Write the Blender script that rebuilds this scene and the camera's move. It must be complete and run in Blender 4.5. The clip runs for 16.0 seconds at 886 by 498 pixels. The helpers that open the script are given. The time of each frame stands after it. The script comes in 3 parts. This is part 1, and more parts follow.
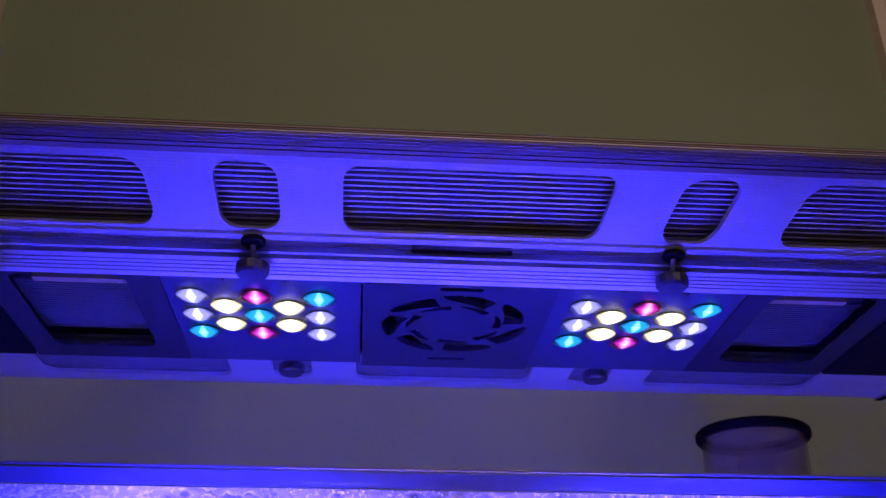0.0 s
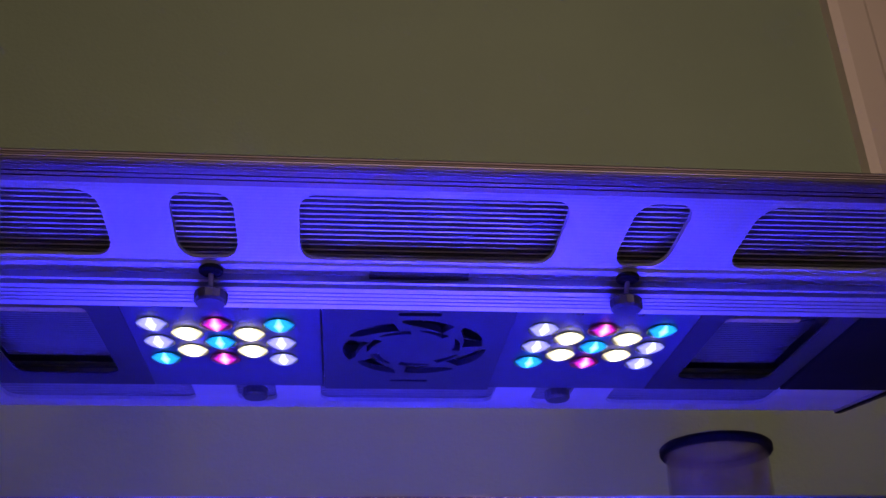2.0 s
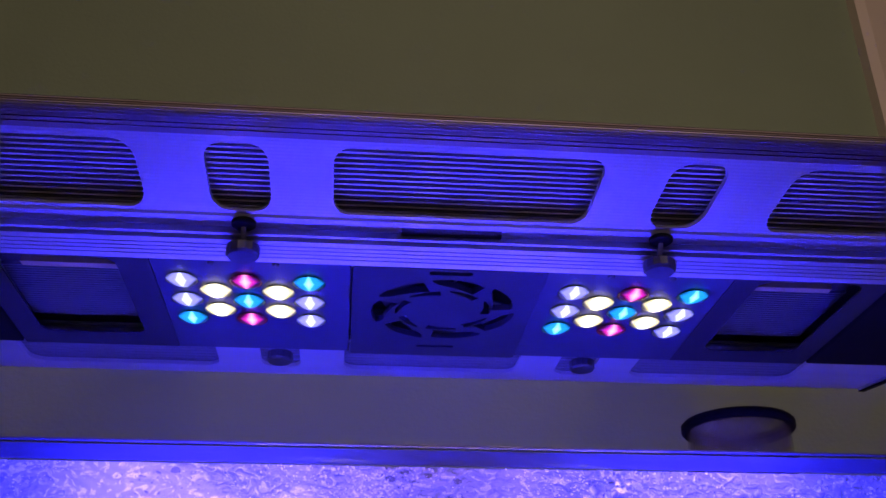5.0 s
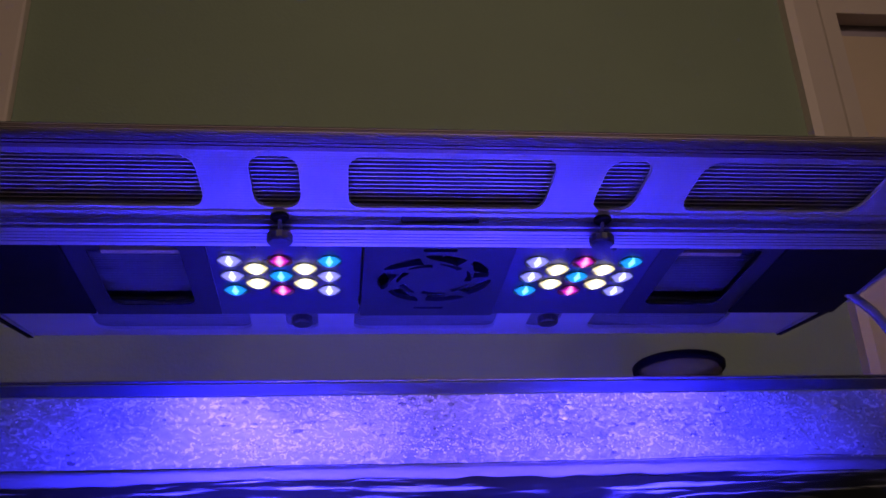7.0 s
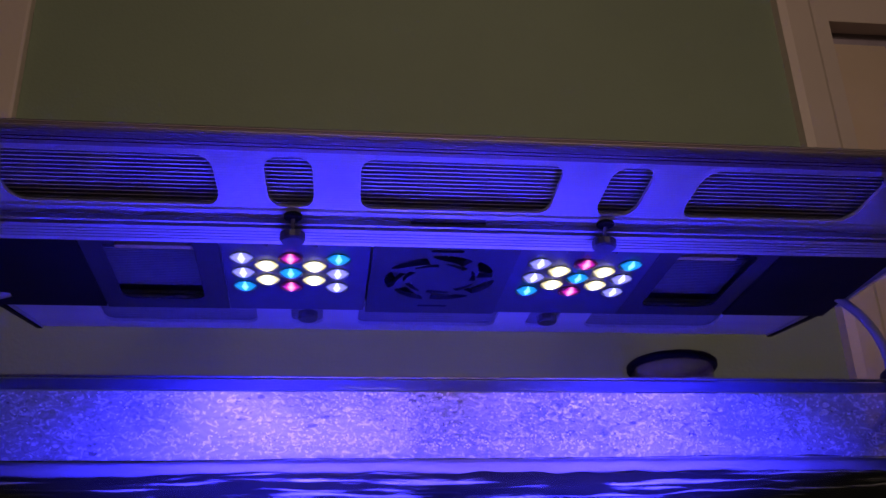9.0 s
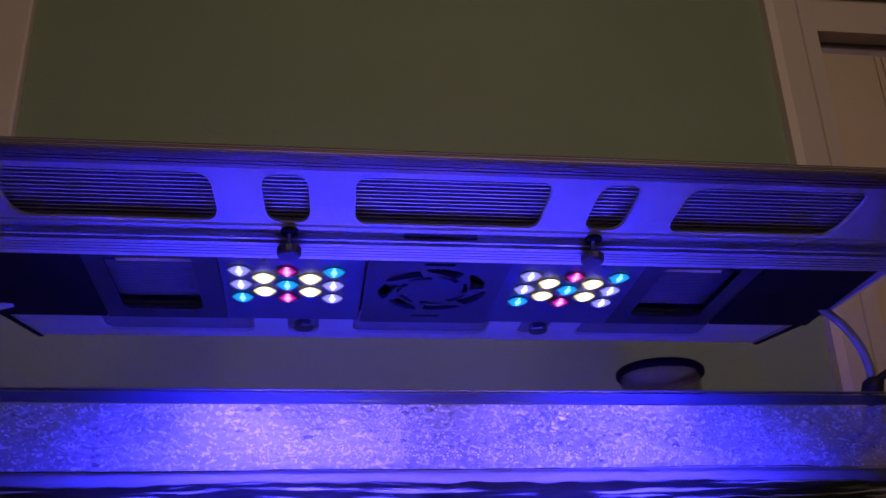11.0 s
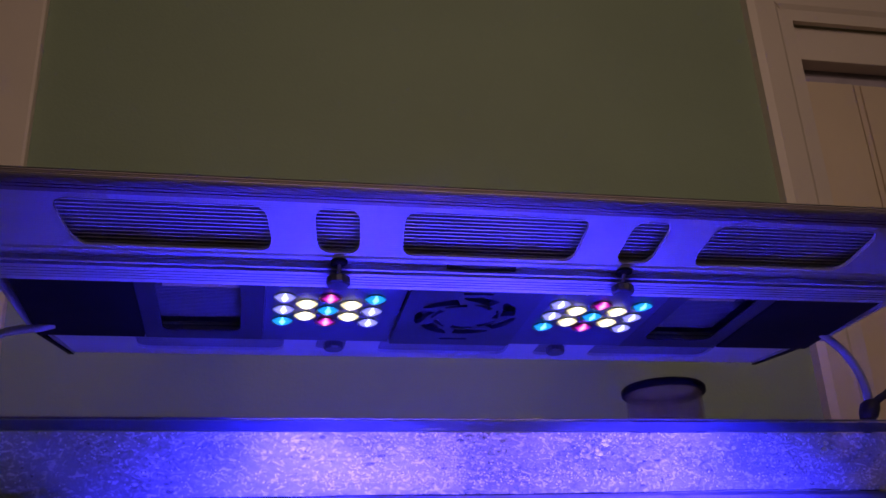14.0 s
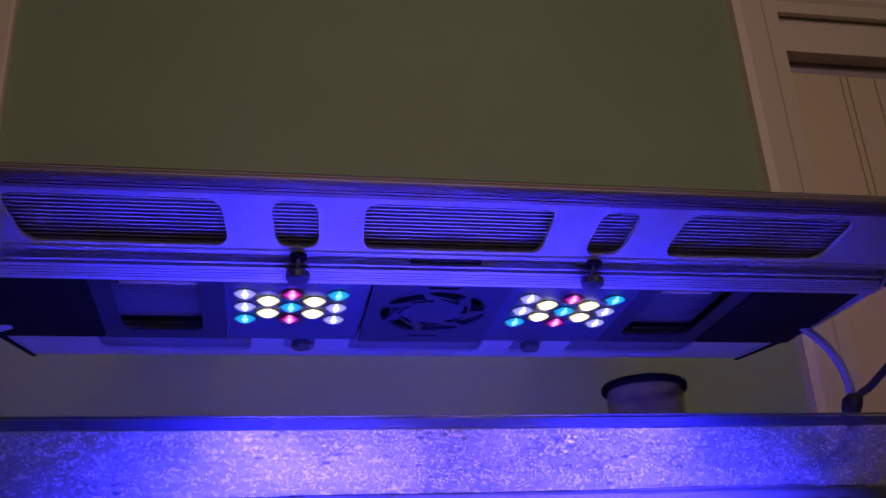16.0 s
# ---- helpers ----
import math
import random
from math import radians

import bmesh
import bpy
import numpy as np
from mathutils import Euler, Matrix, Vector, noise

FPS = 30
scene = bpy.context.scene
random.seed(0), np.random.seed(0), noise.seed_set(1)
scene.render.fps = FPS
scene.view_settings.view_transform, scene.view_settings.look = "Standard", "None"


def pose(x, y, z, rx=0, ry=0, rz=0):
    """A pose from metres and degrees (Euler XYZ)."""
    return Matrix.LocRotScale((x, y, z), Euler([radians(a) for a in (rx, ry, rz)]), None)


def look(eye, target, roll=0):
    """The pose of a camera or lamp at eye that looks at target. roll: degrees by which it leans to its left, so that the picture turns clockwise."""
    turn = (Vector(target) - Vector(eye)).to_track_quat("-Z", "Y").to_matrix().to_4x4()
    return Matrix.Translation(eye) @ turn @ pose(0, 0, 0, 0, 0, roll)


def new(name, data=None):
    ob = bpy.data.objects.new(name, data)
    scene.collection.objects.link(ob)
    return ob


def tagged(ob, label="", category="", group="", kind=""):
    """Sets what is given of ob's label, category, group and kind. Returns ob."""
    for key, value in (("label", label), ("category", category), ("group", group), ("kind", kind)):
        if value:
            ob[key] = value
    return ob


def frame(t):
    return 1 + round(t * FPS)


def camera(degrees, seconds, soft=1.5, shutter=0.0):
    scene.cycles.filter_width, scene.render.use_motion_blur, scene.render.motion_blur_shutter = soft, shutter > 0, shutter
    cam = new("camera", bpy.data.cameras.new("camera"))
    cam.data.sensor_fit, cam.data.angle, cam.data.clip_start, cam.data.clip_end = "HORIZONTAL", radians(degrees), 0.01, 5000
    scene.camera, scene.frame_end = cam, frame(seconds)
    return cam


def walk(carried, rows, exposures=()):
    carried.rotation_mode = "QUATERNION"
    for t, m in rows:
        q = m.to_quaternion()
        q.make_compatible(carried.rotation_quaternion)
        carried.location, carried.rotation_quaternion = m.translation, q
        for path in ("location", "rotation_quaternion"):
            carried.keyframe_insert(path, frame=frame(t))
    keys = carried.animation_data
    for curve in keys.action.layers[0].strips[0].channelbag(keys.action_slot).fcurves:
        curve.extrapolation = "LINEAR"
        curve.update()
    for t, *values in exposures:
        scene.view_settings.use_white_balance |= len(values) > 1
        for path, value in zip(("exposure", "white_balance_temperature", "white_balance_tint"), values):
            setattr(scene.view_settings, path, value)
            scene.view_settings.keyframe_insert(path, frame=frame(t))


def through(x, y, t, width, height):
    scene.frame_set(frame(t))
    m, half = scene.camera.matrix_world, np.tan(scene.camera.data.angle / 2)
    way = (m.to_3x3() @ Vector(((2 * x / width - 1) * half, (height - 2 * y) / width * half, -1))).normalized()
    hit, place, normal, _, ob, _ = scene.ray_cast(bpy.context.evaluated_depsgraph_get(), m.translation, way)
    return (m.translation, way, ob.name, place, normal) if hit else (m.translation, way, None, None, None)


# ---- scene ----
cam = camera(47.77, 16.0, 1.6)
ROWS = [
    (0, -0.0516, -0.5562, 1.1539, 116.73, 0.11, -4.56),
    (0.5, -0.0351, -0.5702, 1.1589, 116.69, 0.43, -4.42),
    (1, -0.0380, -0.5679, 1.1593, 116.91, 0.98, -4.68),
    (1.5, -0.0402, -0.5704, 1.1615, 117.04, 1.11, -5.10),
    (2, -0.0392, -0.5678, 1.1596, 117.20, 1.31, -5.24),
    (2.5, -0.0421, -0.5605, 1.1585, 117.41, 1.63, -5.28),
    (3, -0.0425, -0.5593, 1.1595, 117.43, 1.89, -5.22),
    (3.5, -0.0476, -0.5596, 1.1572, 117.51, 1.84, -5.44),
    (4, -0.0616, -0.5607, 1.1578, 117.49, 1.11, -5.97),
    (4.5, -0.0638, -0.5497, 1.1452, 117.55, 0.76, -6.00),
    (5, -0.0548, -0.5522, 1.1389, 117.29, 0.39, -5.47),
    (7.3, -0.0871, -0.7196, 1.0711, 114.98, 2.53, -5.80),
    (7.5, -0.0933, -0.7242, 1.0757, 114.82, 2.47, -5.99),
    (8, -0.0958, -0.7262, 1.0737, 114.82, 2.16, -6.35),
    (8.5, -0.0982, -0.7254, 1.0719, 114.79, 1.91, -6.83),
    (11, -0.0986, -0.7513, 1.0771, 114.42, 1.85, -7.27),
    (11.5, -0.0948, -0.7703, 1.0789, 114.31, 1.99, -7.18),
    (12, -0.0948, -0.7733, 1.0797, 114.39, 2.16, -7.41),
    (12.5, -0.0851, -0.7783, 1.0792, 114.45, 2.40, -7.37),
    (13, -0.0913, -0.7705, 1.0806, 114.45, 2.31, -7.72),
    (13.5, -0.1334, -0.7616, 1.0871, 114.38, 2.34, -8.65),
    (14, -0.1847, -0.7846, 1.0936, 113.85, 2.50, -10.67),
    (14.5, -0.2168, -0.7721, 1.0922, 113.70, 2.27, -14.48),
    (15, -0.1693, -0.7669, 1.0902, 113.91, 1.95, -14.35),
    (15.5, -0.1457, -0.7653, 1.0977, 113.95, 2.75, -12.23),
    (16, -0.1475, -0.7669, 1.0918, 114.19, 2.98, -10.14),
]
walk(cam, [(t, pose(x, y, z, rx, ry, rz)) for t, x, y, z, rx, ry, rz in ROWS],
     exposures=[(0, 0.12), (1.5, 0.36), (4.0, 0.36), (5.0, 0.05), (7.5, -0.2), (11.0, -0.25), (12.5, -0.04), (16.0, -0.03)])

# ---- light ----
Z0 = 1.40  # height of the lens row


def world_and_lights():
    world = bpy.data.worlds.new("world")
    scene.world = world
    world.use_nodes = True
    bg = world.node_tree.nodes["Background"]
    bg.inputs[0].default_value = (1.0, 0.72, 0.5, 1)
    bg.inputs[1].default_value = 0.02
    # warm ceiling lamp of the room, behind the camera
    la = bpy.data.lights.new("room_lamp", "AREA")
    la.energy, la.color, la.size = 6.0, (1.0, 0.70, 0.57), 0.8
    ob = new("room_lamp", la)
    ob.matrix_world = look((0.16, -1.0, 2.30), (0.14, -0.6, 1.2))
    tagged(ob, "warm ceiling lamp of the room", "lamp")
    # light given off by the two diode clusters: wide blue beams, and a narrower white one from the middle diodes
    for x in (-0.1193, 0.1193):
        for dy, col, e, wide, aim in ((0.012, (0.036, 0.025, 1.0), 19.4, 96, (0.02, -0.015)), (0.044, (0.036, 0.026, 1.0), 19.4, 96, (0.02, 0.010)),
                                      (0.028, (0.62, 0.32, 0.66), 2.2, 76, (0.42, -0.095))):
            sp = bpy.data.lights.new("diode_light", "SPOT")
            sp.energy, sp.color, sp.shadow_soft_size = e * (0.97 if x < 0 else 0.90), col, 0.004
            sp.spot_size, sp.spot_blend = radians(wide), 1.0
            o = new("diode_light", sp)
            o.matrix_world = look((x, dy, Z0 - 0.0125), (x * (1 - aim[0]) - (0.010 if x < 0 else 0), aim[1], Z0 - 0.168))


world_and_lights()


# ---- materials ----
def material(name, color, rough=0.5, metal=0.0, var=0.12, scale=40.0, bump=0.0, bump_scale=300.0, wear=0.0,
             coat=0.0, spec=0.5, stretch=(1, 1, 1)):
    m = bpy.data.materials.new(name)
    m.use_nodes = True
    nt = m.node_tree
    b = nt.nodes["Principled BSDF"]
    b.inputs["Metallic"].default_value = metal
    b.inputs["Specular IOR Level"].default_value = spec
    b.inputs["Coat Weight"].default_value = coat
    tc = nt.nodes.new("ShaderNodeTexCoord")
    mp = nt.nodes.new("ShaderNodeMapping")
    mp.inputs["Scale"].default_value = stretch
    nt.links.new(tc.outputs["Object"], mp.inputs["Vector"])
    n1 = nt.nodes.new("ShaderNodeTexNoise")
    n1.inputs["Scale"].default_value, n1.inputs["Detail"].default_value = scale, 5
    n2 = nt.nodes.new("ShaderNodeTexNoise")
    n2.inputs["Scale"].default_value, n2.inputs["Detail"].default_value = scale / 7, 3
    for n in (n1, n2):
        nt.links.new(mp.outputs["Vector"], n.inputs["Vector"])
    add = nt.nodes.new("ShaderNodeMath")
    add.operation = "ADD"
    nt.links.new(n1.outputs["Fac"], add.inputs[0])
    nt.links.new(n2.outputs["Fac"], add.inputs[1])
    ramp = nt.nodes.new("ShaderNodeMapRange")
    ramp.inputs["From Min"].default_value, ramp.inputs["From Max"].default_value = 0.6, 1.4
    ramp.inputs["To Min"].default_value, ramp.inputs["To Max"].default_value = 1 - var, 1 + var
    nt.links.new(add.outputs[0], ramp.inputs["Value"])
    mul = nt.nodes.new("ShaderNodeMix")
    mul.data_type, mul.blend_type = "RGBA", "MULTIPLY"
    mul.inputs[0].default_value = 1.0
    mul.inputs[6].default_value = (*color, 1)
    nt.links.new(ramp.outputs[0], mul.inputs[7])
    nt.links.new(mul.outputs[2], b.inputs["Base Color"])
    r2 = nt.nodes.new("ShaderNodeMapRange")
    r2.inputs["From Min"].default_value, r2.inputs["From Max"].default_value = 0.3, 0.7
    r2.inputs["To Min"].default_value, r2.inputs["To Max"].default_value = max(rough - 0.08 - wear, 0.02), min(rough + 0.08 + wear, 1)
    nt.links.new(n2.outputs["Fac"], r2.inputs["Value"])
    nt.links.new(r2.outputs[0], b.inputs["Roughness"])
    if bump:
        n3 = nt.nodes.new("ShaderNodeTexNoise")
        n3.inputs["Scale"].default_value, n3.inputs["Detail"].default_value = bump_scale, 4
        nt.links.new(mp.outputs["Vector"], n3.inputs["Vector"])
        bp = nt.nodes.new("ShaderNodeBump")
        bp.inputs["Strength"].default_value, bp.inputs["Distance"].default_value = bump, 0.001
        nt.links.new(n3.outputs["Fac"], bp.inputs["Height"])
        nt.links.new(bp.outputs[0], b.inputs["Normal"])
    return m


def brushed(name, color, rough, metal, pitch):
    """Extruded aluminium with fine lines along its length."""
    m = material(name, color, rough, metal, 0.1, 60, stretch=(0.15, 1, 1))
    nt = m.node_tree
    tc = nt.nodes["Texture Coordinate"]
    w = nt.nodes.new("ShaderNodeTexWave")
    w.bands_direction = "Y"
    w.inputs["Scale"].default_value = 0.314 / pitch
    w.inputs["Distortion"].default_value = 0.3
    nt.links.new(tc.outputs["Object"], w.inputs["Vector"])
    bp = nt.nodes.new("ShaderNodeBump")
    bp.inputs["Strength"].default_value, bp.inputs["Distance"].default_value = 0.22, 0.0003
    nt.links.new(w.outputs["Fac"], bp.inputs["Height"])
    nt.links.new(bp.outputs[0], nt.nodes["Principled BSDF"].inputs["Normal"])
    return m


ALU = brushed("ribbed_aluminium", (0.66, 0.66, 0.70), 0.5, 0.35, 0.0016)
ALU_PLAIN = material("plain_aluminium", (0.6, 0.6, 0.64), 0.45, 0.5, 0.08, 80, stretch=(0.1, 1, 1))
LIPM = material("dull_lip_metal", (0.34, 0.29, 0.29), 0.5, 0.8, 0.12, 90, stretch=(0.1, 1, 1))
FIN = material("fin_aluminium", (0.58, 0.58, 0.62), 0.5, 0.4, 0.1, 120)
BAYPLATE = material("dark_tray_plate", (0.035, 0.035, 0.05), 0.5, 0.2, 0.15, 50, 0.15, 900)
# the blue in these two greys imitates the diodes' glow
PLATE = material("grey_plate_glow_tint", (0.068, 0.068, 0.13), 0.45, 0.2, 0.15, 50, 0.15, 900)
FANPLATE = material("fan_plate_glow_tint", (0.043, 0.043, 0.075), 0.42, 0.2, 0.12, 50, 0.15, 900)
BLACK = material("black_plastic", (0.016, 0.016, 0.018), 0.55, 0, 0.2, 90, 0.2, 700)
LID = material("matt_black_lid", (0.006, 0.006, 0.006), 0.75, 0, 0.2, 60, spec=0.15)
ENDCOVER = material("end_cover_plastic", (0.007, 0.007, 0.009), 0.7, 0, 0.2, 60, spec=0.12)
DARK = material("dark_inside", (0.03, 0.03, 0.035), 0.7, 0, 0.2, 60)
SCREW = material("dark_knurled_metal", (0.10, 0.10, 0.12), 0.4, 0.6, 0.2, 200)
LEAK = material("light_leak_yellow", (0.45, 0.36, 0.18), 0.6, 0.0, 0.15, 80)
GREYCABLE = material("grey_cable_jacket", (0.42, 0.42, 0.46), 0.4, 0, 0.1, 100, 0.2, 500)
BLACKCABLE = material("black_cable_jacket", (0.03, 0.03, 0.04), 0.4, 0, 0.1, 100, 0.2, 500)
WALL = material("green_grey_wall_paint", (0.262, 0.336, 0.222), 0.75, 0, 0.07, 6, 0.35, 260)
WHITE = material("warm_white_trim_paint", (0.72, 0.62, 0.53), 0.5, 0, 0.06, 9, 0.2, 120)
DOORW = material("off_white_door_paint", (0.74, 0.60, 0.44), 0.5, 0, 0.09, 7, 0.25, 90)
TRACK = material("dark_door_track", (0.46, 0.40, 0.46), 0.5, 0.2, 0.2, 40)
FLOORM = material("brown_wood_floor", (0.22, 0.13, 0.07), 0.5, 0, 0.3, 8, 0.2, 60, stretch=(0.2, 2, 1))
STANDM = material("black_stand_wood", (0.04, 0.035, 0.03), 0.5, 0, 0.2, 20, 0.2, 200)
CEILM = material("white_ceiling_paint", (0.75, 0.73, 0.7), 0.8, 0, 0.05, 6, 0.3, 150)
FRONTBASE = material("front_fin_base", (0.48, 0.48, 0.52), 0.5, 0.3, 0.1, 100)
# dim recess behind the windows: its shade is put into these two metals
POCKET = material("shaded_pocket_metal", (0.065, 0.065, 0.075), 0.5, 0.3, 0.1, 100)
POCKETFIN = material("shaded_pocket_rib", (0.25, 0.25, 0.28), 0.5, 0.3, 0.1, 100)
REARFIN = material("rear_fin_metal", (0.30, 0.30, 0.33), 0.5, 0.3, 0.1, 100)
SAND = material("pale_sand", (0.55, 0.5, 0.45), 0.9, 0, 0.25, 200, 0.6, 500)


def glass(name, color=(1, 1, 1), rough=0.0, ior=1.45, bump=0.0, bump_scale=200.0):
    m = bpy.data.materials.new(name)
    m.use_nodes = True
    b = m.node_tree.nodes["Principled BSDF"]
    b.inputs["Base Color"].default_value = (*color, 1)
    b.inputs["Roughness"].default_value = rough
    b.inputs["IOR"].default_value = ior
    b.inputs["Transmission Weight"].default_value = 1.0
    if bump:
        nt = m.node_tree
        n = nt.nodes.new("ShaderNodeTexNoise")
        n.inputs["Scale"].default_value = bump_scale
        bp = nt.nodes.new("ShaderNodeBump")
        bp.inputs["Strength"].default_value, bp.inputs["Distance"].default_value = bump, 0.002
        nt.links.new(n.outputs["Fac"], bp.inputs["Height"])
        nt.links.new(bp.outputs[0], b.inputs["Normal"])
    return m


CLEAR = glass("clear_tank_glass", (0.92, 0.97, 0.96), 0.02)


def wet_film():
    """Fogged, wet film on the inside of the pane: scatters light both ways, and bends what is seen through its drops."""
    m = bpy.data.materials.new("wet_fogged_film")
    m.use_nodes = True
    nt = m.node_tree
    nt.nodes.remove(nt.nodes["Principled BSDF"])
    out = nt.nodes["Material Output"]
    tc = nt.nodes.new("ShaderNodeTexCoord")
    n = nt.nodes.new("ShaderNodeTexNoise")
    n.inputs["Scale"].default_value, n.inputs["Detail"].default_value = 215, 2.5
    n.inputs["Distortion"].default_value = 1.6
    n2 = nt.nodes.new("ShaderNodeTexNoise")
    n2.inputs["Scale"].default_value, n2.inputs["Detail"].default_value = 15, 4
    mp = nt.nodes.new("ShaderNodeMapping")
    mp.inputs["Rotation"].default_value = (0, radians(35), 0)
    mp.inputs["Scale"].default_value = (0.8, 1, 1.15)
    nt.links.new(tc.outputs["Object"], mp.inputs["Vector"])
    nt.links.new(mp.outputs[0], n.inputs["Vector"])
    nt.links.new(tc.outputs["Object"], n2.inputs["Vector"])
    bs = nt.nodes.new("ShaderNodeMapRange")
    bs.inputs["From Min"].default_value, bs.inputs["From Max"].default_value = 0.42, 0.62
    bs.inputs["To Min"].default_value, bs.inputs["To Max"].default_value = 0.08, 1.0
    nt.links.new(n2.outputs["Fac"], bs.inputs["Value"])
    bp = nt.nodes.new("ShaderNodeBump")
    bp.inputs["Strength"].default_value, bp.inputs["Distance"].default_value = 1.0, 0.014
    # the splashes thin out towards the water
    zx = nt.nodes.new("ShaderNodeSeparateXYZ")
    nt.links.new(tc.outputs["Object"], zx.inputs[0])
    low = nt.nodes.new("ShaderNodeMapRange")
    low.inputs["From Min"].default_value, low.inputs["From Max"].default_value = Z0 - 0.178, Z0 - 0.163
    low.inputs["To Min"].default_value, low.inputs["To Max"].default_value = 0.12, 1.0
    nt.links.new(zx.outputs["Z"], low.inputs["Value"])
    west = nt.nodes.new("ShaderNodeMapRange")
    west.inputs["From Min"].default_value, west.inputs["From Max"].default_value = -0.25, -0.13
    west.inputs["To Min"].default_value, west.inputs["To Max"].default_value = 0.22, 1.0
    nt.links.new(zx.outputs["X"], west.inputs["Value"])
    st0 = nt.nodes.new("ShaderNodeMath")
    st0.operation = "MULTIPLY"
    nt.links.new(west.outputs[0], st0.inputs[0])
    nt.links.new(low.outputs[0], st0.inputs[1])
    st = nt.nodes.new("ShaderNodeMath")
    st.operation = "MULTIPLY"
    nt.links.new(bs.outputs[0], st.inputs[0])
    nt.links.new(st0.outputs[0], st.inputs[1])
    nt.links.new(st.outputs[0], bp.inputs["Strength"])
    nt.links.new(n.outputs["Fac"], bp.inputs["Height"])
    tr = nt.nodes.new("ShaderNodeBsdfTranslucent")
    tr.inputs["Color"].default_value = (0.56, 0.56, 0.57, 1)
    # light and dark of the drops' relief, put into the scattering colour
    relief_tone = nt.nodes.new("ShaderNodeValToRGB")
    fe = relief_tone.color_ramp.elements
    fe[0].position, fe[0].color = 0.35, (1.0, 1.0, 1.0, 1)
    fe[1].position, fe[1].color = 0.46, (0.47, 0.47, 0.48, 1)
    nt.links.new(n.outputs["Fac"], relief_tone.inputs[0])
    nt.links.new(relief_tone.outputs[0], tr.inputs["Color"])
    df = nt.nodes.new("ShaderNodeBsdfDiffuse")
    df.inputs["Color"].default_value = (0.025, 0.025, 0.028, 1)
    rf = nt.nodes.new("ShaderNodeBsdfTransparent")
    for q in (tr, df):
        nt.links.new(bp.outputs[0], q.inputs["Normal"])
    ad = nt.nodes.new("ShaderNodeAddShader")
    nt.links.new(tr.outputs[0], ad.inputs[0])
    nt.links.new(df.outputs[0], ad.inputs[1])
    mr = nt.nodes.new("ShaderNodeMapRange")
    mr.inputs["From Min"].default_value, mr.inputs["From Max"].default_value = 0.35, 0.68
    mr.inputs["To Min"].default_value, mr.inputs["To Max"].default_value = 0.15, 0.45
    nt.links.new(n2.outputs["Fac"], mr.inputs["Value"])
    sp = nt.nodes.new("ShaderNodeMapRange")
    sp.inputs["From Min"].default_value, sp.inputs["From Max"].default_value = 0.55, 0.66
    sp.inputs["To Min"].default_value, sp.inputs["To Max"].default_value = 0.0, 0.35
    nt.links.new(n.outputs["Fac"], sp.inputs["Value"])
    sm = nt.nodes.new("ShaderNodeMath")
    sm.operation = "MULTIPLY_ADD"
    nt.links.new(sp.outputs[0], sm.inputs[0])
    nt.links.new(bs.outputs[0], sm.inputs[1])
    nt.links.new(mr.outputs[0], sm.inputs[2])
    # weaker light at one end, imitated by letting the film turn more transparent
    sx = nt.nodes.new("ShaderNodeSeparateXYZ")
    nt.links.new(tc.outputs["Object"], sx.inputs[0])
    cl = nt.nodes.new("ShaderNodeMapRange")
    cl.inputs["From Min"].default_value, cl.inputs["From Max"].default_value = 0.17, 0.34
    cl.inputs["To Min"].default_value, cl.inputs["To Max"].default_value = 0.0, 0.08
    nt.links.new(sx.outputs["X"], cl.inputs["Value"])
    tot = nt.nodes.new("ShaderNodeMath")
    tot.use_clamp = True
    nt.links.new(sm.outputs[0], tot.inputs[0])
    nt.links.new(cl.outputs[0], tot.inputs[1])
    mx = nt.nodes.new("ShaderNodeMixShader")
    nt.links.new(tot.outputs[0], mx.inputs[0])
    nt.links.new(ad.outputs[0], mx.inputs[1])
    nt.links.new(rf.outputs[0], mx.inputs[2])
    nt.links.new(mx.outputs[0], out.inputs["Surface"])
    return m


def sheet(name, through, back, gloss, streak, stretch=(1, 1, 1), clear=0.0, tint=(1, 1, 1), band=(0.47, 0.58)):
    """Thin wet skin that passes light scattered (through) and throws some back, in streaks."""
    m = bpy.data.materials.new(name)
    m.use_nodes = True
    nt = m.node_tree
    nt.nodes.remove(nt.nodes["Principled BSDF"])
    out = nt.nodes["Material Output"]
    tc = nt.nodes.new("ShaderNodeTexCoord")
    mp = nt.nodes.new("ShaderNodeMapping")
    mp.inputs["Scale"].default_value = stretch
    nt.links.new(tc.outputs["Object"], mp.inputs["Vector"])
    n = nt.nodes.new("ShaderNodeTexNoise")
    n.inputs["Scale"].default_value, n.inputs["Detail"].default_value = streak, 4
    nt.links.new(mp.outputs[0], n.inputs["Vector"])
    bp = nt.nodes.new("ShaderNodeBump")
    bp.inputs["Strength"].default_value, bp.inputs["Distance"].default_value = 0.6, 0.003
    nt.links.new(n.outputs["Fac"], bp.inputs["Height"])
    tr = nt.nodes.new("ShaderNodeBsdfTranslucent")
    tr.inputs["Color"].default_value = (*(through * c for c in tint), 1)
    df = nt.nodes.new("ShaderNodeBsdfDiffuse")
    df.inputs["Color"].default_value = (back, back, back, 1)
    gl = nt.nodes.new("ShaderNodeBsdfGlossy")
    gl.inputs["Roughness"].default_value = 0.06
    for q in (tr, df, gl):
        nt.links.new(bp.outputs[0], q.inputs["Normal"])
    ad = nt.nodes.new("ShaderNodeAddShader")
    nt.links.new(tr.outputs[0], ad.inputs[0])
    nt.links.new(df.outputs[0], ad.inputs[1])
    mr = nt.nodes.new("ShaderNodeMapRange")
    mr.inputs["From Min"].default_value, mr.inputs["From Max"].default_value = band
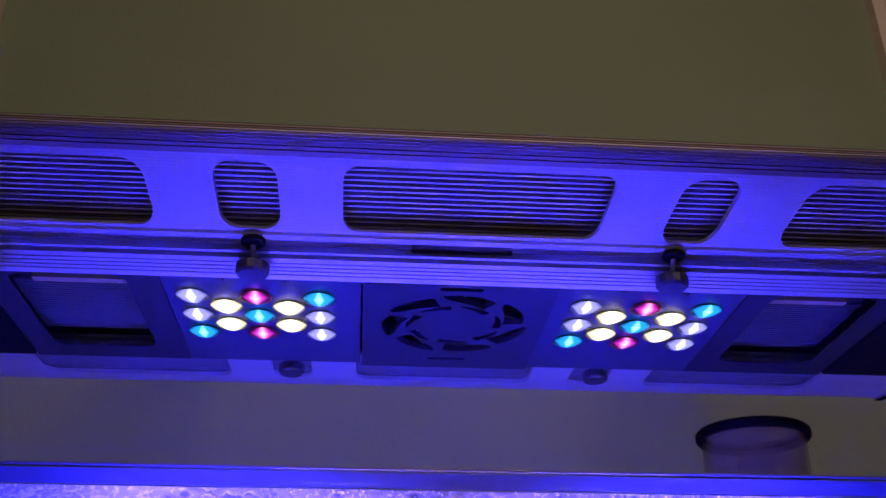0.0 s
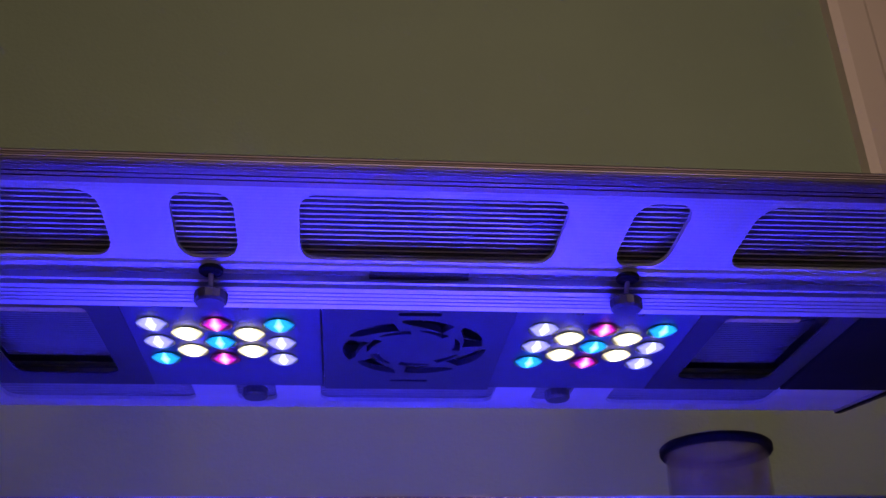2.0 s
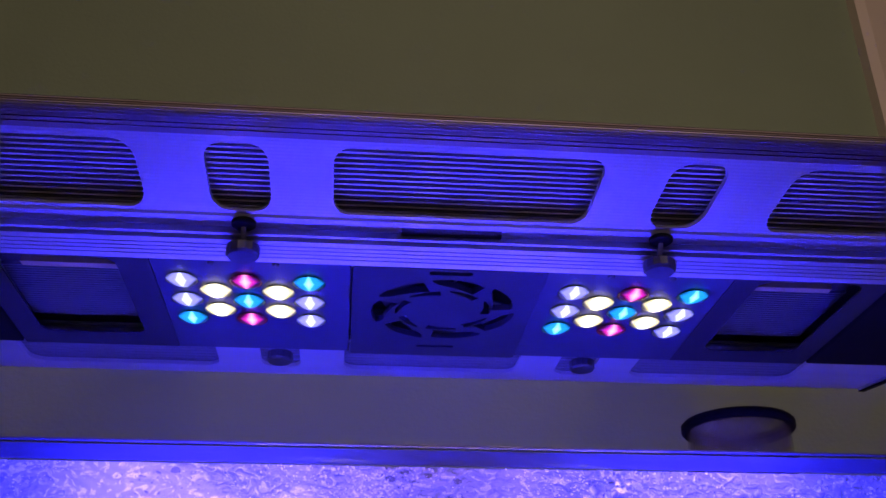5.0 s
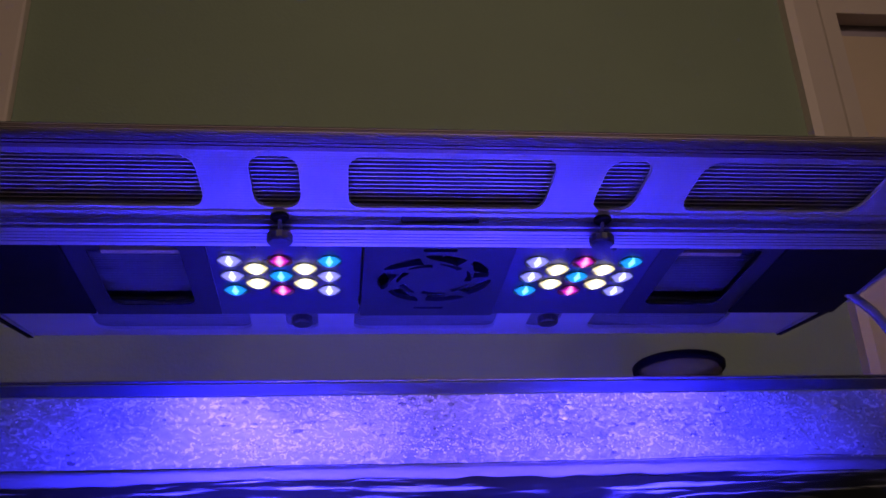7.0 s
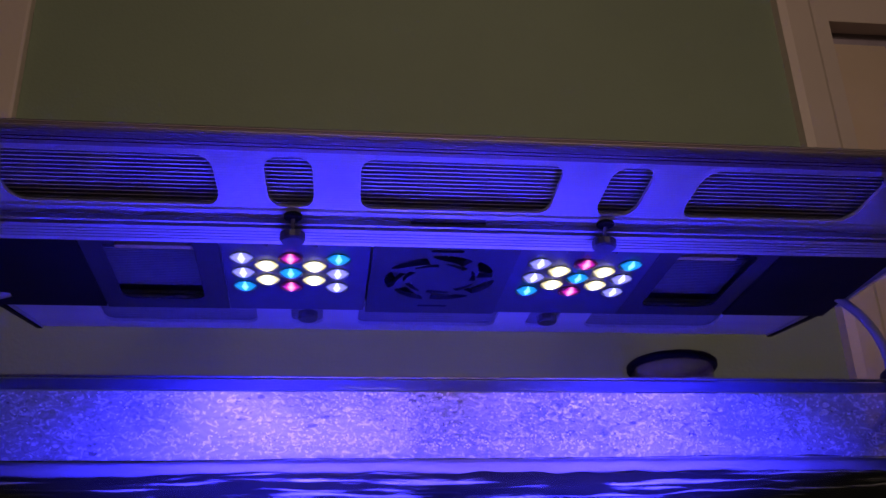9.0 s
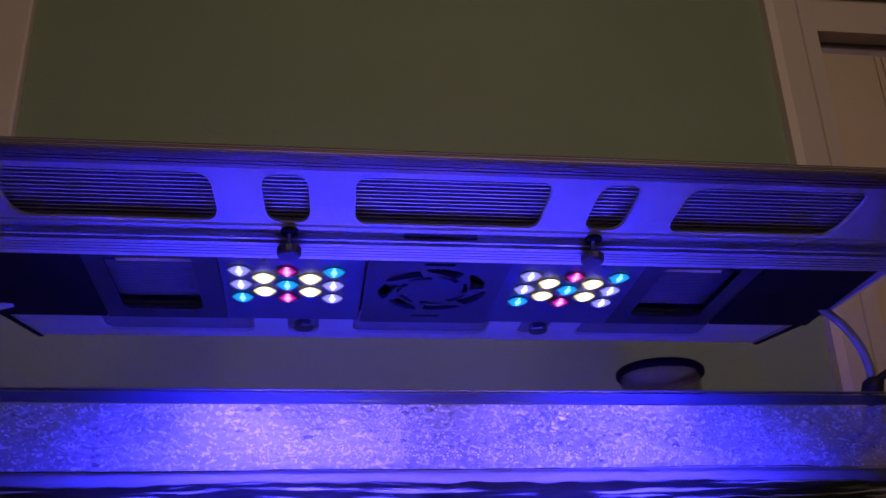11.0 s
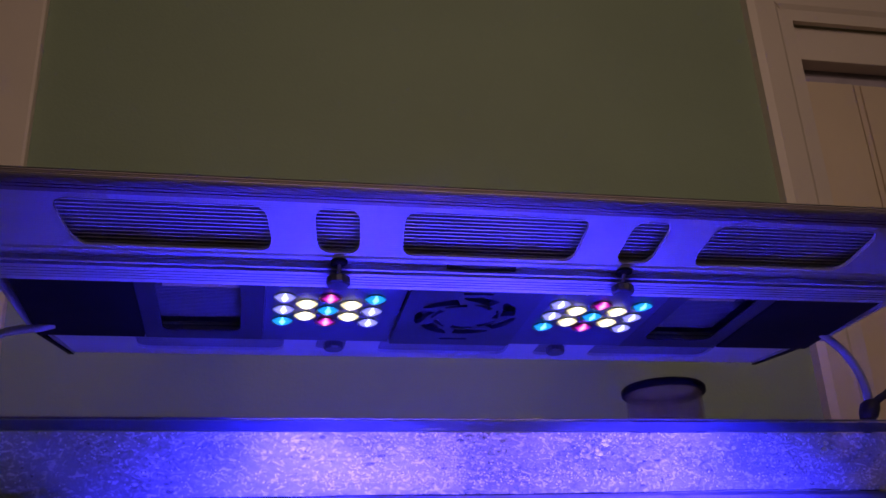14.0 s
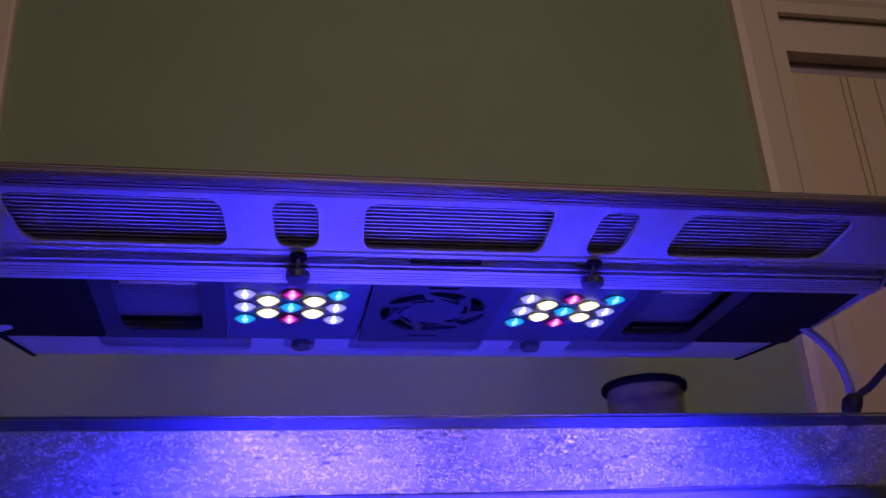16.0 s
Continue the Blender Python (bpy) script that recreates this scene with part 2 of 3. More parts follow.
    mr.inputs["To Min"].default_value, mr.inputs["To Max"].default_value = gloss[0], gloss[1]
    nt.links.new(n.outputs["Fac"], mr.inputs["Value"])
    mx = nt.nodes.new("ShaderNodeMixShader")
    nt.links.new(mr.outputs[0], mx.inputs[0])
    nt.links.new(ad.outputs[0], mx.inputs[1])
    nt.links.new(gl.outputs[0], mx.inputs[2])
    tp = nt.nodes.new("ShaderNodeBsdfTransparent")
    m2 = nt.nodes.new("ShaderNodeMixShader")
    m2.inputs[0].default_value = clear
    nt.links.new(mx.outputs[0], m2.inputs[1])
    nt.links.new(tp.outputs[0], m2.inputs[2])
    nt.links.new(m2.outputs[0], out.inputs["Surface"])
    return m


def cloudy():
    m = bpy.data.materials.new("cloudy_acrylic")
    m.use_nodes = True
    nt = m.node_tree
    b = nt.nodes["Principled BSDF"]
    b.inputs["Base Color"].default_value = (0.46, 0.37, 0.17, 1)
    b.inputs["Roughness"].default_value = 0.2
    n = nt.nodes.new("ShaderNodeTexNoise")
    n.inputs["Scale"].default_value, n.inputs["Detail"].default_value = 60, 5
    mr = nt.nodes.new("ShaderNodeMapRange")
    mr.inputs["From Min"].default_value, mr.inputs["From Max"].default_value = 0.35, 0.7
    mr.inputs["To Min"].default_value, mr.inputs["To Max"].default_value = 0.55, 0.82
    tp = nt.nodes.new("ShaderNodeBsdfTransparent")
    mx = nt.nodes.new("ShaderNodeMixShader")
    tc = nt.nodes.new("ShaderNodeTexCoord")
    nt.links.new(tc.outputs["Object"], n.inputs["Vector"])
    nt.links.new(n.outputs["Fac"], mr.inputs["Value"])
    nt.links.new(mr.outputs[0], mx.inputs[0])
    nt.links.new(b.outputs[0], mx.inputs[1])
    nt.links.new(tp.outputs[0], mx.inputs[2])
    nt.links.new(mx.outputs[0], nt.nodes["Material Output"].inputs["Surface"])
    return m


ACRYLIC = cloudy()
DROP = sheet("dark_clear_drop", 0.06, 0.01, (0.1, 0.3), 500, (1, 1, 1), 0.35)
# white scattering drops that stand in for refracted glints
GLINT = sheet("glint_drop", 1.0, 0.0, (0.0, 0.08), 900)
FILM = wet_film()
# pale scattering streaks imitate reflections of lamp and film in the ripples
WATER = sheet("rippled_water", 0.30, 0.04, (0.97, 0.1), 40, (0.35, 1.6, 1), band=(0.54, 0.66))
MENISCUS = sheet("bright_water_line", 0.22, 0.06, (0.0, 0.12), 90, (0.25, 1, 2))
RIMREFLECT = sheet("blue_rim_reflection", 0.24, 0.06, (0.05, 0.2), 50, (0.3, 1, 3), 0.25, (0.45, 0.5, 1.0))


def diode(name, core, rim, strength, width=1.0, size=1.0):
    """Lens that glows: white-hot in a streak across its middle, coloured around it, dim at its pointed rim."""
    m = bpy.data.materials.new(name)
    m.use_nodes = True
    nt = m.node_tree
    b = nt.nodes["Principled BSDF"]
    b.inputs["Base Color"].default_value = (0.03, 0.03, 0.04, 1)
    b.inputs["Roughness"].default_value = 0.2
    tc = nt.nodes.new("ShaderNodeTexCoord")
    ab = nt.nodes.new("ShaderNodeVectorMath")
    ab.operation = "ABSOLUTE"
    sh = nt.nodes.new("ShaderNodeVectorMath")
    sh.operation = "ADD"
    sh.inputs[1].default_value = (0, 0.0030, 0)
    nt.links.new(tc.outputs["Object"], sh.inputs[0])
    nt.links.new(sh.outputs[0], ab.inputs[0])
    ramps = []
    for weight, stops in (((270 / width, 90 / width, 0), ((0.12, core), (1.0, rim))),
                          ((95 / size, 60 / size, 0), ((0.62, (1, 1, 1)), (1.04, (0.05, 0.05, 0.05))))):
        ln = nt.nodes.new("ShaderNodeVectorMath")
        ln.operation = "DOT_PRODUCT"
        ln.inputs[1].default_value = weight
        nt.links.new(ab.outputs[0], ln.inputs[0])
        cr = nt.nodes.new("ShaderNodeValToRGB")
        for e, (at, c) in zip(cr.color_ramp.elements, stops):
            e.position, e.color = at, (*c, 1)
        cr.color_ramp.interpolation = "EASE"
        nt.links.new(ln.outputs["Value"], cr.inputs[0])
        ramps.append(cr)
    mul = nt.nodes.new("ShaderNodeMix")
    mul.data_type, mul.blend_type = "RGBA", "MULTIPLY"
    mul.inputs[0].default_value = 1.0
    nt.links.new(ramps[0].outputs[0], mul.inputs[6])
    nt.links.new(ramps[1].outputs[0], mul.inputs[7])
    nt.links.new(mul.outputs[2], b.inputs["Emission Color"])
    b.inputs["Emission Strength"].default_value = strength
    return m


LAV = diode("lavender_diode", (1.5, 1.6, 2.4), (0.28, 0.27, 1.0), 1.5, 1.15)
CYAN = diode("cyan_diode", (0.4, 1.4, 2.3), (0.01, 0.30, 1.0), 1.5, 1.1)
WARM = diode("warm_white_diode", (2.4, 2.2, 1.7), (0.98, 0.84, 0.50), 1.5, 2.1, 1.1)
RED = diode("red_diode", (1.8, 0.55, 1.0), (0.55, 0.015, 0.36), 1.5, 1.3, 0.80)


# ---- building helpers ----
def part(name, bm, mat, parent=None, label="", smooth=False):
    me = bpy.data.meshes.new(name)
    bmesh.ops.recalc_face_normals(bm, faces=bm.faces)
    bm.to_mesh(me)
    bm.free()
    me.materials.append(mat)
    if smooth:
        for p in me.polygons:
            p.use_smooth = True
    ob = new(name, me)
    ob.parent = parent
    if label:
        ob["label"] = label
    return ob


def thing(name, label, category, at=(0, 0, 0), group="", kind=""):
    ob = new(name)
    ob.location = at
    ob.empty_display_size = 0.02
    return tagged(ob, label, category, group, kind)


def structure(name, bm, mat, label):
    return tagged(part(name, bm, mat), label, "structure", kind="structure")


def add_box(bm, lo, hi, bevel=0.0, seg=2):
    vs = bmesh.ops.create_cube(bm, size=1.0)["verts"]
    c = [(a + b) / 2 for a, b in zip(lo, hi)]
    s = [b - a for a, b in zip(lo, hi)]
    for v in vs:
        v.co = Vector((v.co.x * s[0] + c[0], v.co.y * s[1] + c[1], v.co.z * s[2] + c[2]))
    if bevel:
        es = list({e for v in vs for e in v.link_edges})
        bmesh.ops.bevel(bm, geom=es, offset=bevel, segments=seg, affect="EDGES", profile=0.7)
    return bm


def box(lo, hi, bevel=0.0, seg=2):
    return add_box(bmesh.new(), lo, hi, bevel, seg)


def prism(profile, x0, x1, closed=True):
    """A profile of (y, z) drawn along x."""
    bm = bmesh.new()
    a = [bm.verts.new((x0, y, z)) for y, z in profile]
    b = [bm.verts.new((x1, y, z)) for y, z in profile]
    n = len(profile)
    for i in range(n if closed else n - 1):
        j = (i + 1) % n
        bm.faces.new((a[i], a[j], b[j], b[i]))
    if closed:
        bm.faces.new(a)
        bm.faces.new(b)
    return bm


def lathe(profile, seg=32, axis_end=True):
    """A profile of (r, z) turned about z."""
    bm = bmesh.new()
    rings = []
    for r, z in profile:
        if r < 1e-6:
            rings.append([bm.verts.new((0, 0, z))])
        else:
            rings.append([bm.verts.new((r * math.cos(2 * math.pi * k / seg), r * math.sin(2 * math.pi * k / seg), z)) for k in range(seg)])
    for p, q in zip(rings, rings[1:]):
        for k in range(seg):
            j = (k + 1) % seg
            if len(p) == 1 and len(q) > 1:
                bm.faces.new((p[0], q[k], q[j]))
            elif len(q) == 1 and len(p) > 1:
                bm.faces.new((p[k], p[j], q[0]))
            elif len(p) > 1:
                bm.faces.new((p[k], p[j], q[j], q[k]))
    return bm


def rounded(x0, x1, v0, v1, r, n=6):
    pts = []
    for cx, cy, a in ((x1 - r, v1 - r, 0), (x0 + r, v1 - r, 90), (x0 + r, v0 + r, 180), (x1 - r, v0 + r, 270)):
        for k in range(n + 1):
            t = radians(a + 90 * k / n)
            pts.append((cx + r * math.cos(t), cy + r * math.sin(t)))
    return pts


def holed(outer, holes, thick, lay):
    """A sheet with openings through it; lay(u, v, w) gives the place of a point w deep."""
    bm = bmesh.new()
    edges, loops = [], []
    for loop in [outer] + holes:
        vs = [bm.verts.new((u, v, 0)) for u, v in loop]
        loops.append(vs)
        edges += [bm.edges.new((vs[i], vs[(i + 1) % len(vs)])) for i in range(len(vs))]
    bmesh.ops.triangle_fill(bm, use_beauty=True, use_dissolve=False, edges=edges)
    flat = [[v.index for v in f.verts] for f in (bm.verts.index_update() or bm.faces)]
    uv = [(v.co.x, v.co.y) for v in bm.verts]
    idx = [[v.index for v in vs] for vs in loops]
    bm.free()
    out = bmesh.new()
    top = [out.verts.new(lay(u, v, 0)) for u, v in uv]
    bot = [out.verts.new(lay(u, v, thick)) for u, v in uv]
    for f in flat:
        out.faces.new([top[i] for i in f])
        out.faces.new([bot[i] for i in reversed(f)])
    for lp in idx:
        for a, b in zip(lp, lp[1:] + lp[:1]):
            out.faces.new((top[a], top[b], bot[b], bot[a]))
    return out


def tube(points, radius, seg=14, steps=10):
    """A round cable through the points, smoothed."""
    P = [Vector(p) for p in points]
    path = []
    for i in range(len(P) - 1):
        a, b, c, d = P[max(i - 1, 0)], P[i], P[i + 1], P[min(i + 2, len(P) - 1)]
        for k in range(steps):
            t = k / steps
            path.append(0.5 * ((2 * b) + (c - a) * t + (2 * a - 5 * b + 4 * c - d) * t * t + (3 * b - a - 3 * c + d) * t ** 3))
    path.append(P[-1])
    bm = bmesh.new()
    rings = []
    side = Vector((0, 1, 0.2)).normalized()
    for i, p in enumerate(path):
        d = (path[min(i + 1, len(path) - 1)] - path[max(i - 1, 0)]).normalized()
        side = (side - d * side.dot(d)).normalized()
        up = d.cross(side)
        rings.append([bm.verts.new(p + radius * (side * math.cos(2 * math.pi * k / seg) + up * math.sin(2 * math.pi * k / seg))) for k in range(seg)])
    for p, q in zip(rings, rings[1:]):
        for k in range(seg):
            bm.faces.new((p[k], p[(k + 1) % seg], q[(k + 1) % seg], q[k]))
    bm.faces.new(rings[0])
    bm.faces.new(rings[-1])
    return bm


def grid_holes(x0, x1, y0, y1, z0, z1, ox0, ox1, oz0, oz1):
    """A wall along x with one opening from side to side."""
    bm = bmesh.new()
    add_box(bm, (x0, y0, z0), (ox0, y1, z1))
    add_box(bm, (ox1, y0, z0), (x1, y1, z1))
    add_box(bm, (ox0, y0, oz1), (ox1, y1, z1))
    if oz0 > z0:
        add_box(bm, (ox0, y0, z0), (ox1, y1, oz0))
    return bm


# ---- room ----
WY = 0.310  # face of the wall behind the tank
DX0, DX1, DTOP = 0.579, 1.37, Z0 + 0.575


def room():
    structure("floor", box((-1.7, -2.5, -0.1), (1.9, WY + 0.14, 0)), FLOORM, "brown wooden floor")
    structure("ceiling", box((-1.7, -2.5, 2.45), (1.9, WY + 0.14, 2.55)), CEILM, "white painted ceiling")
    structure("wall_north", grid_holes(-1.7, 1.9, WY, WY + 0.12, 0, 2.45, DX0, DX1, 0, DTOP), WALL,
              "green-grey painted wall behind the aquarium")
    structure("wall_south", box((-1.7, -2.5, 0), (1.9, -2.4, 2.45)), WALL, "green-grey painted wall")
    structure("wall_west", box((-1.8, -2.5, 0), (-1.7, WY + 0.12, 2.45)), WALL, "green-grey painted wall")
    structure("wall_east", box((1.9, -2.5, 0), (2.0, WY + 0.12, 2.45)), WALL, "green-grey painted wall")
    # closet behind the door
    structure("wall_closet", box((DX0 - 0.1, WY + 0.121, 0), (DX1 + 0.1, WY + 0.16, 2.45)), DARK, "dark closet back wall")
    # door casing
    w = 0.070
    for name, xo, xi in (("trim", DX0 - w, DX0 + 0.003), ("trim", DX1 + w, DX1 - 0.003)):
        bm = bmesh.new()
        pr = [(xo, WY), (xo, WY - 0.016), (xo + 0.15 * (xi - xo), WY - 0.019), (xo + 0.62 * (xi - xo), WY - 0.015),
              (xo + 0.70 * (xi - xo), WY - 0.011), (xi, WY - 0.009), (xi, WY)]
        a = [bm.verts.new((x, y, 0)) for x, y in pr]
        b = [bm.verts.new((x, y, DTOP + w * (1 if x == xo else (xi - x) / (xi - xo)) - 0.0)) for x, y in pr]
        for i in range(len(pr)):
            j = (i + 1) % len(pr)
            bm.faces.new((a[i], a[j], b[j], b[i]))
        bm.faces.new(a)
        bm.faces.new(b)
        structure(name, bm, WHITE, "warm white door casing")
    bm = bmesh.new()
    pr = [(DTOP - 0.003, WY), (DTOP - 0.003, WY - 0.009), (DTOP + 0.015, WY - 0.011), (DTOP + 0.022, WY - 0.015), (DTOP + 0.047, WY - 0.019), (DTOP + w, WY - 0.016), (DTOP + w, WY)]
    a = [bm.verts.new((DX0 - (z - DTOP), y, z)) for z, y in pr]
    b = [bm.verts.new((DX1 + (z - DTOP), y, z)) for z, y in pr]
    for i in range(len(pr)):
        j = (i + 1) % len(pr)
        bm.faces.new((a[i], a[j], b[j], b[i]))
    bm.faces.new(a)
    bm.faces.new(b)
    structure("trim", bm, WHITE, "warm white head casing over the door")
    # jamb lining
    bm = bmesh.new()
    add_box(bm, (DX0, WY - 0.006, 0), (DX0 + 0.004, WY + 0.12, DTOP))
    add_box(bm, (DX1 - 0.004, WY - 0.006, 0), (DX1, WY + 0.12, DTOP))
    structure("trim", bm, WHITE, "warm white door jamb")
    # header board above the track gap
    structure("trim", box((DX0 + 0.004, WY + 0.004, Z0 + 0.5135), (DX1 - 0.004, WY + 0.03, DTOP - 0.0005), 0.002), WHITE, "warm white board above the folding door")
    # track
    tr = thing("door_track", "dark metal track above the folding door", "track", (DX0, WY + 0.05, Z0 + 0.497))
    part("rail", box((0.004, -0.018, 0.003), (DX1 - DX0 - 0.004, 0.03, 0.026), 0.002), TRACK, tr)
    part("lip", box((0.004, -0.026, -0.014), (DX1 - DX0 - 0.004, -0.004, 0.0025), 0.001), TRACK, tr)
    tagged(tr, kind="structure")
    # folding door leaves with vertical grooves
    top = Z0 + 0.480
    x = DX0 + 0.006
    door = thing("door_1", "closed off-white folding closet door with vertical grooves", "door", (x, WY + 0.01, 0), kind="structure")
    for k in range(2):
        lw = (DX1 - DX0 - 0.02) / 2
        a = k * (lw + 0.006)
        leaf = bmesh.new()
        for u0, u1, d in ((0, 0.084, 0.0), (0.0842, 0.0868, 0.006), (0.087, 0.0952, 0.001), (0.0954, 0.0980, 0.006), (0.0982, 0.1390, 0.0012), (0.1392, 0.1420, 0.006), (0.1422, 0.27, 0.0012), (0.2702, 0.273, 0.006), (0.2732, lw, 0.0)):
            add_box(leaf, (a + u0, d, 0.012), (a + u1, 0.032, top))
        part("leaf", leaf, DOORW, door)
    # casing at the far end of the wall
    structure("trim", box((-0.56, WY - 0.017, 0), (-0.446, WY, Z0 + 0.68), 0.004), WHITE, "warm white casing board on the green wall")


room()

TZ = Z0 - 0.1292  # rim of the tank

# ---- lamp fixture ----
YB0, YB1 = -0.0290, 0.1135


def P(y, z):
    return (y, Z0 + z)


def end_x(s, y):
    """Where the lamp's slightly swept ends lie at the depth y."""
    if y < -0.0575:
        x = 0.3865 + 0.36 * (-0.0575 - y)
    elif y < 0.118:
        x = 0.3865 - 0.06 * (y + 0.0575)
    else:
        x = 0.3760 - 0.27 * (y - 0.118)
    return x if s > 0 else 0.007 - x


def long_prism(profile, inset=0.0):
    bm = prism(profile, -1, 1)
    for v in bm.verts:
        v.co.x = end_x(v.co.x, v.co.y) - inset * v.co.x
    return bm


def lens_mesh(mat):
    bm = lathe([(0.0060, 0.0), (0.0086, -0.0008), (0.0100, -0.0015), (0.0084, -0.0023), (0.0060, -0.0029), (0.0033, -0.0032), (0.0, -0.0033)], 24)
    return bm


def fixture():
    fx = thing("aquarium_light", "long ribbed aluminium aquarium lamp with glowing diodes and a fan", "lamp")
    # front wing, pierced; t runs from the tray's edge forwards and up, w into the body
    wing = lambda u, t, w: Vector((u, -0.0346 - 0.8054 * t + 0.5927 * w, Z0 - 0.0056 + 0.5927 * t + 0.8054 * w))
    yz = lambda t, w: tuple(wing(0, t, w))[1:]
    t0, t1 = 0.0318, 0.0712
    spans = [(-0.334, -0.1765, 0.011), (-0.1392, -0.1040, 0.010), (-0.0680, 0.0845, 0.009), (0.1225, 0.1560, 0.010), (0.1950, 0.3455, 0.011)]
    slant = lambda u, t: (u - 0.065 * (u + 0.06) * (t1 - t) / (t1 - t0), t)
    holes = [[slant(u, t) for u, t in rounded(a, b, t0, t1, r)] for a, b, r in spans]
    tb, ta = 0.0300, 0.0755
    xe = lambda k, t: end_x(k, -0.0346 - 0.8054 * t)
    part("front_wing", holed([(xe(-1, tb), tb), (xe(1, tb), tb), (xe(1, ta), ta), (xe(-1, ta), ta)], holes, 0.004, wing), ALU, fx, "ribbed aluminium wing with rounded openings")
    # fins seen in the openings
    for k in range(14):
        t = t0 - 0.0045 + k * 0.00317
        part("fin", long_prism([yz(t, 0.0084), yz(t + 0.0010, 0.0084), yz(t + 0.0012, 0.0129), yz(t - 0.0002, 0.0129)], 0.008), FIN, fx)
    part("fin_base", long_prism([yz(t0 - 0.009, 0.0130), yz(t1 + 0.004, 0.0130), yz(t1 + 0.004, 0.019), yz(t0 - 0.009, 0.019)], 0.007), FRONTBASE, fx)
    # front lip with fine steps
    prof = [yz(ta, 0.004), yz(ta, 0)]
    for t in (0.0786, 0.0812):
        prof += [yz(t, 0), yz(t + 0.0001, 0.0010), yz(t + 0.0007, 0.0010), yz(t + 0.0008, 0)]
    # the edge rolls up into a nose that faces the room
    bend = [(0.0828, 0.0), (0.0846, 0.0002), (0.0862, 0.0006), (0.0877, 0.0012), (0.0890, 0.0020), (0.0899, 0.0029), (0.0906, 0.0040)]
    for (t, w), (t2, w2) in zip(bend, bend[1:]):
        prof += [yz(t, w), yz(t2 - 0.0006, w + 0.72 * (w2 - w)), yz(t2 - 0.0009, w2 + 0.0002)]
    prof += [yz(0.0907, 0.0042), yz(0.0909, 0.0054), yz(0.0893, 0.0070)]
    part("front_lip", long_prism(prof), LIPM, fx, "finely stepped front edge")
    # rail with slot, groove and ribs in front of the diode tray
    prof = [yz(tb, 0.004), yz(tb, 0), yz(0.0285, -0.0008), yz(0.0256, -0.0008), yz(0.0254, 0.007), yz(0.0184, 0.007), yz(0.0182, -0.0008), yz(0.0168, -0.0008),
            yz(0.0166, 0.005), yz(0.0141, 0.005), yz(0.0139, -0.0008)]
    t = 0.0130
    while t > 0.0012:
        prof += [yz(t, -0.0008), yz(t - 0.0013, -0.0008), yz(t - 0.0015, -0.0002), yz(t - 0.0022, -0.0002)]
        t -= 0.0024
    prof += [yz(0.0, 0), yz(0.0, 0.004), yz(0.006, 0.012), yz(0.026, 0.012)]
    part("front_rail", long_prism(prof, 0.002), ALU_PLAIN, fx, "extruded rail with a long slot")
    part("slot_insert", prism([yz(0.0186, 0.0030), yz(0.0252, 0.0030), yz(0.0252, 0.0068), yz(0.0186, 0.0068)], -0.0285, 0.029), BLACK, fx, "black insert in the rail slot")
    # diode tray
    def bay(x0, x1, wx0, wx1):
        lay2 = lambda u, v, w: Vector((u, v, Z0 + w))
        part("end_bay", holed([(x0, YB0 + 0.0006), (x1, YB0 + 0.0006), (x1, YB1), (x0, YB1)], [rounded(wx0, wx1, -0.0215, 0.093, 0.010)], 0.0012, lay2), BAYPLATE, fx, "dark grey tray plate with a rounded window")
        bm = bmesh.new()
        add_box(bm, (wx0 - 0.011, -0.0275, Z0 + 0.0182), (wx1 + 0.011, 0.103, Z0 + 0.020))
        pk = part("pocket", bm, POCKET, fx, "ribbed metal behind the window, coloured dark for shade")
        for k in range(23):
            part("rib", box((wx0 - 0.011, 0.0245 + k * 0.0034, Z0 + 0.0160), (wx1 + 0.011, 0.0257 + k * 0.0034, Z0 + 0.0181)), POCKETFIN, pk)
        # warm room light leaking into the window, put in as a yellow strip
        part("leak_strip", box((wx0 + 0.003, 0.0150, Z0 + 0.0140), (wx1 - 0.003, 0.0215, Z0 + 0.0181), 0.0005), LEAK, fx, "pale yellow strip standing in for light leaking in at the window edge")

    bay(0.1765, 0.277, 0.1935, 0.2605)
    bay(-0.277, -0.1735, -0.2610, -0.1930)
    for x0, x1 in ((0.2775, 0.3770), (-0.3700, -0.2775)):
        bm = box((x0, YB0 + 0.001, Z0 - 0.0015), (x1, YB1 - 0.004, Z0 + 0.010), 0.002)
        part("end_cover", bm, ENDCOVER, fx, "black plastic end cover")
    # fan plate
    cx, cy = 0.0025, 0.0300
    slots = []
    for k in range(7):
        # outer slot, fat at one end and drawn to a point at the other, and a thin one inside it
        for span, turn, ro, ri in ((44, 0, lambda t: 0.0462 - 0.0030 * t ** 3, lambda t: 0.0440 - 0.0135 * t ** 0.5),
                                   (40, 16, lambda t: 0.0306 - 0.0008 * t, lambda t: 0.0296 - 0.0055 * t ** 0.7)):
            pts = []
            for f, order in ((ro, range(13)), (ri, range(12, -1, -1))):
                for i in order:
                    a = radians(360 / 7 * k + turn + span * i / 12)
                    pts.append((cx + f(i / 12) * math.cos(a), cy + f(i / 12) * math.sin(a)))
            slots.append(pts)
    slots.append(rounded(cx - 0.013, cx + 0.013, -0.0270, -0.0225, 0.002, 3))
    slots.append(rounded(cx - 0.013, cx + 0.013, 0.0880, 0.0915, 0.0015, 3))
    lay3 = lambda u, v, w: Vector((u, v, Z0 - 0.004 + w))
    fp = part("fan_plate", holed(rounded(-0.0553, 0.0598, YB0 - 0.001, YB1 - 0.006, 0.002, 2), slots, 0.004, lay3), FANPLATE, fx, "grey fan plate with swirl-shaped slots")
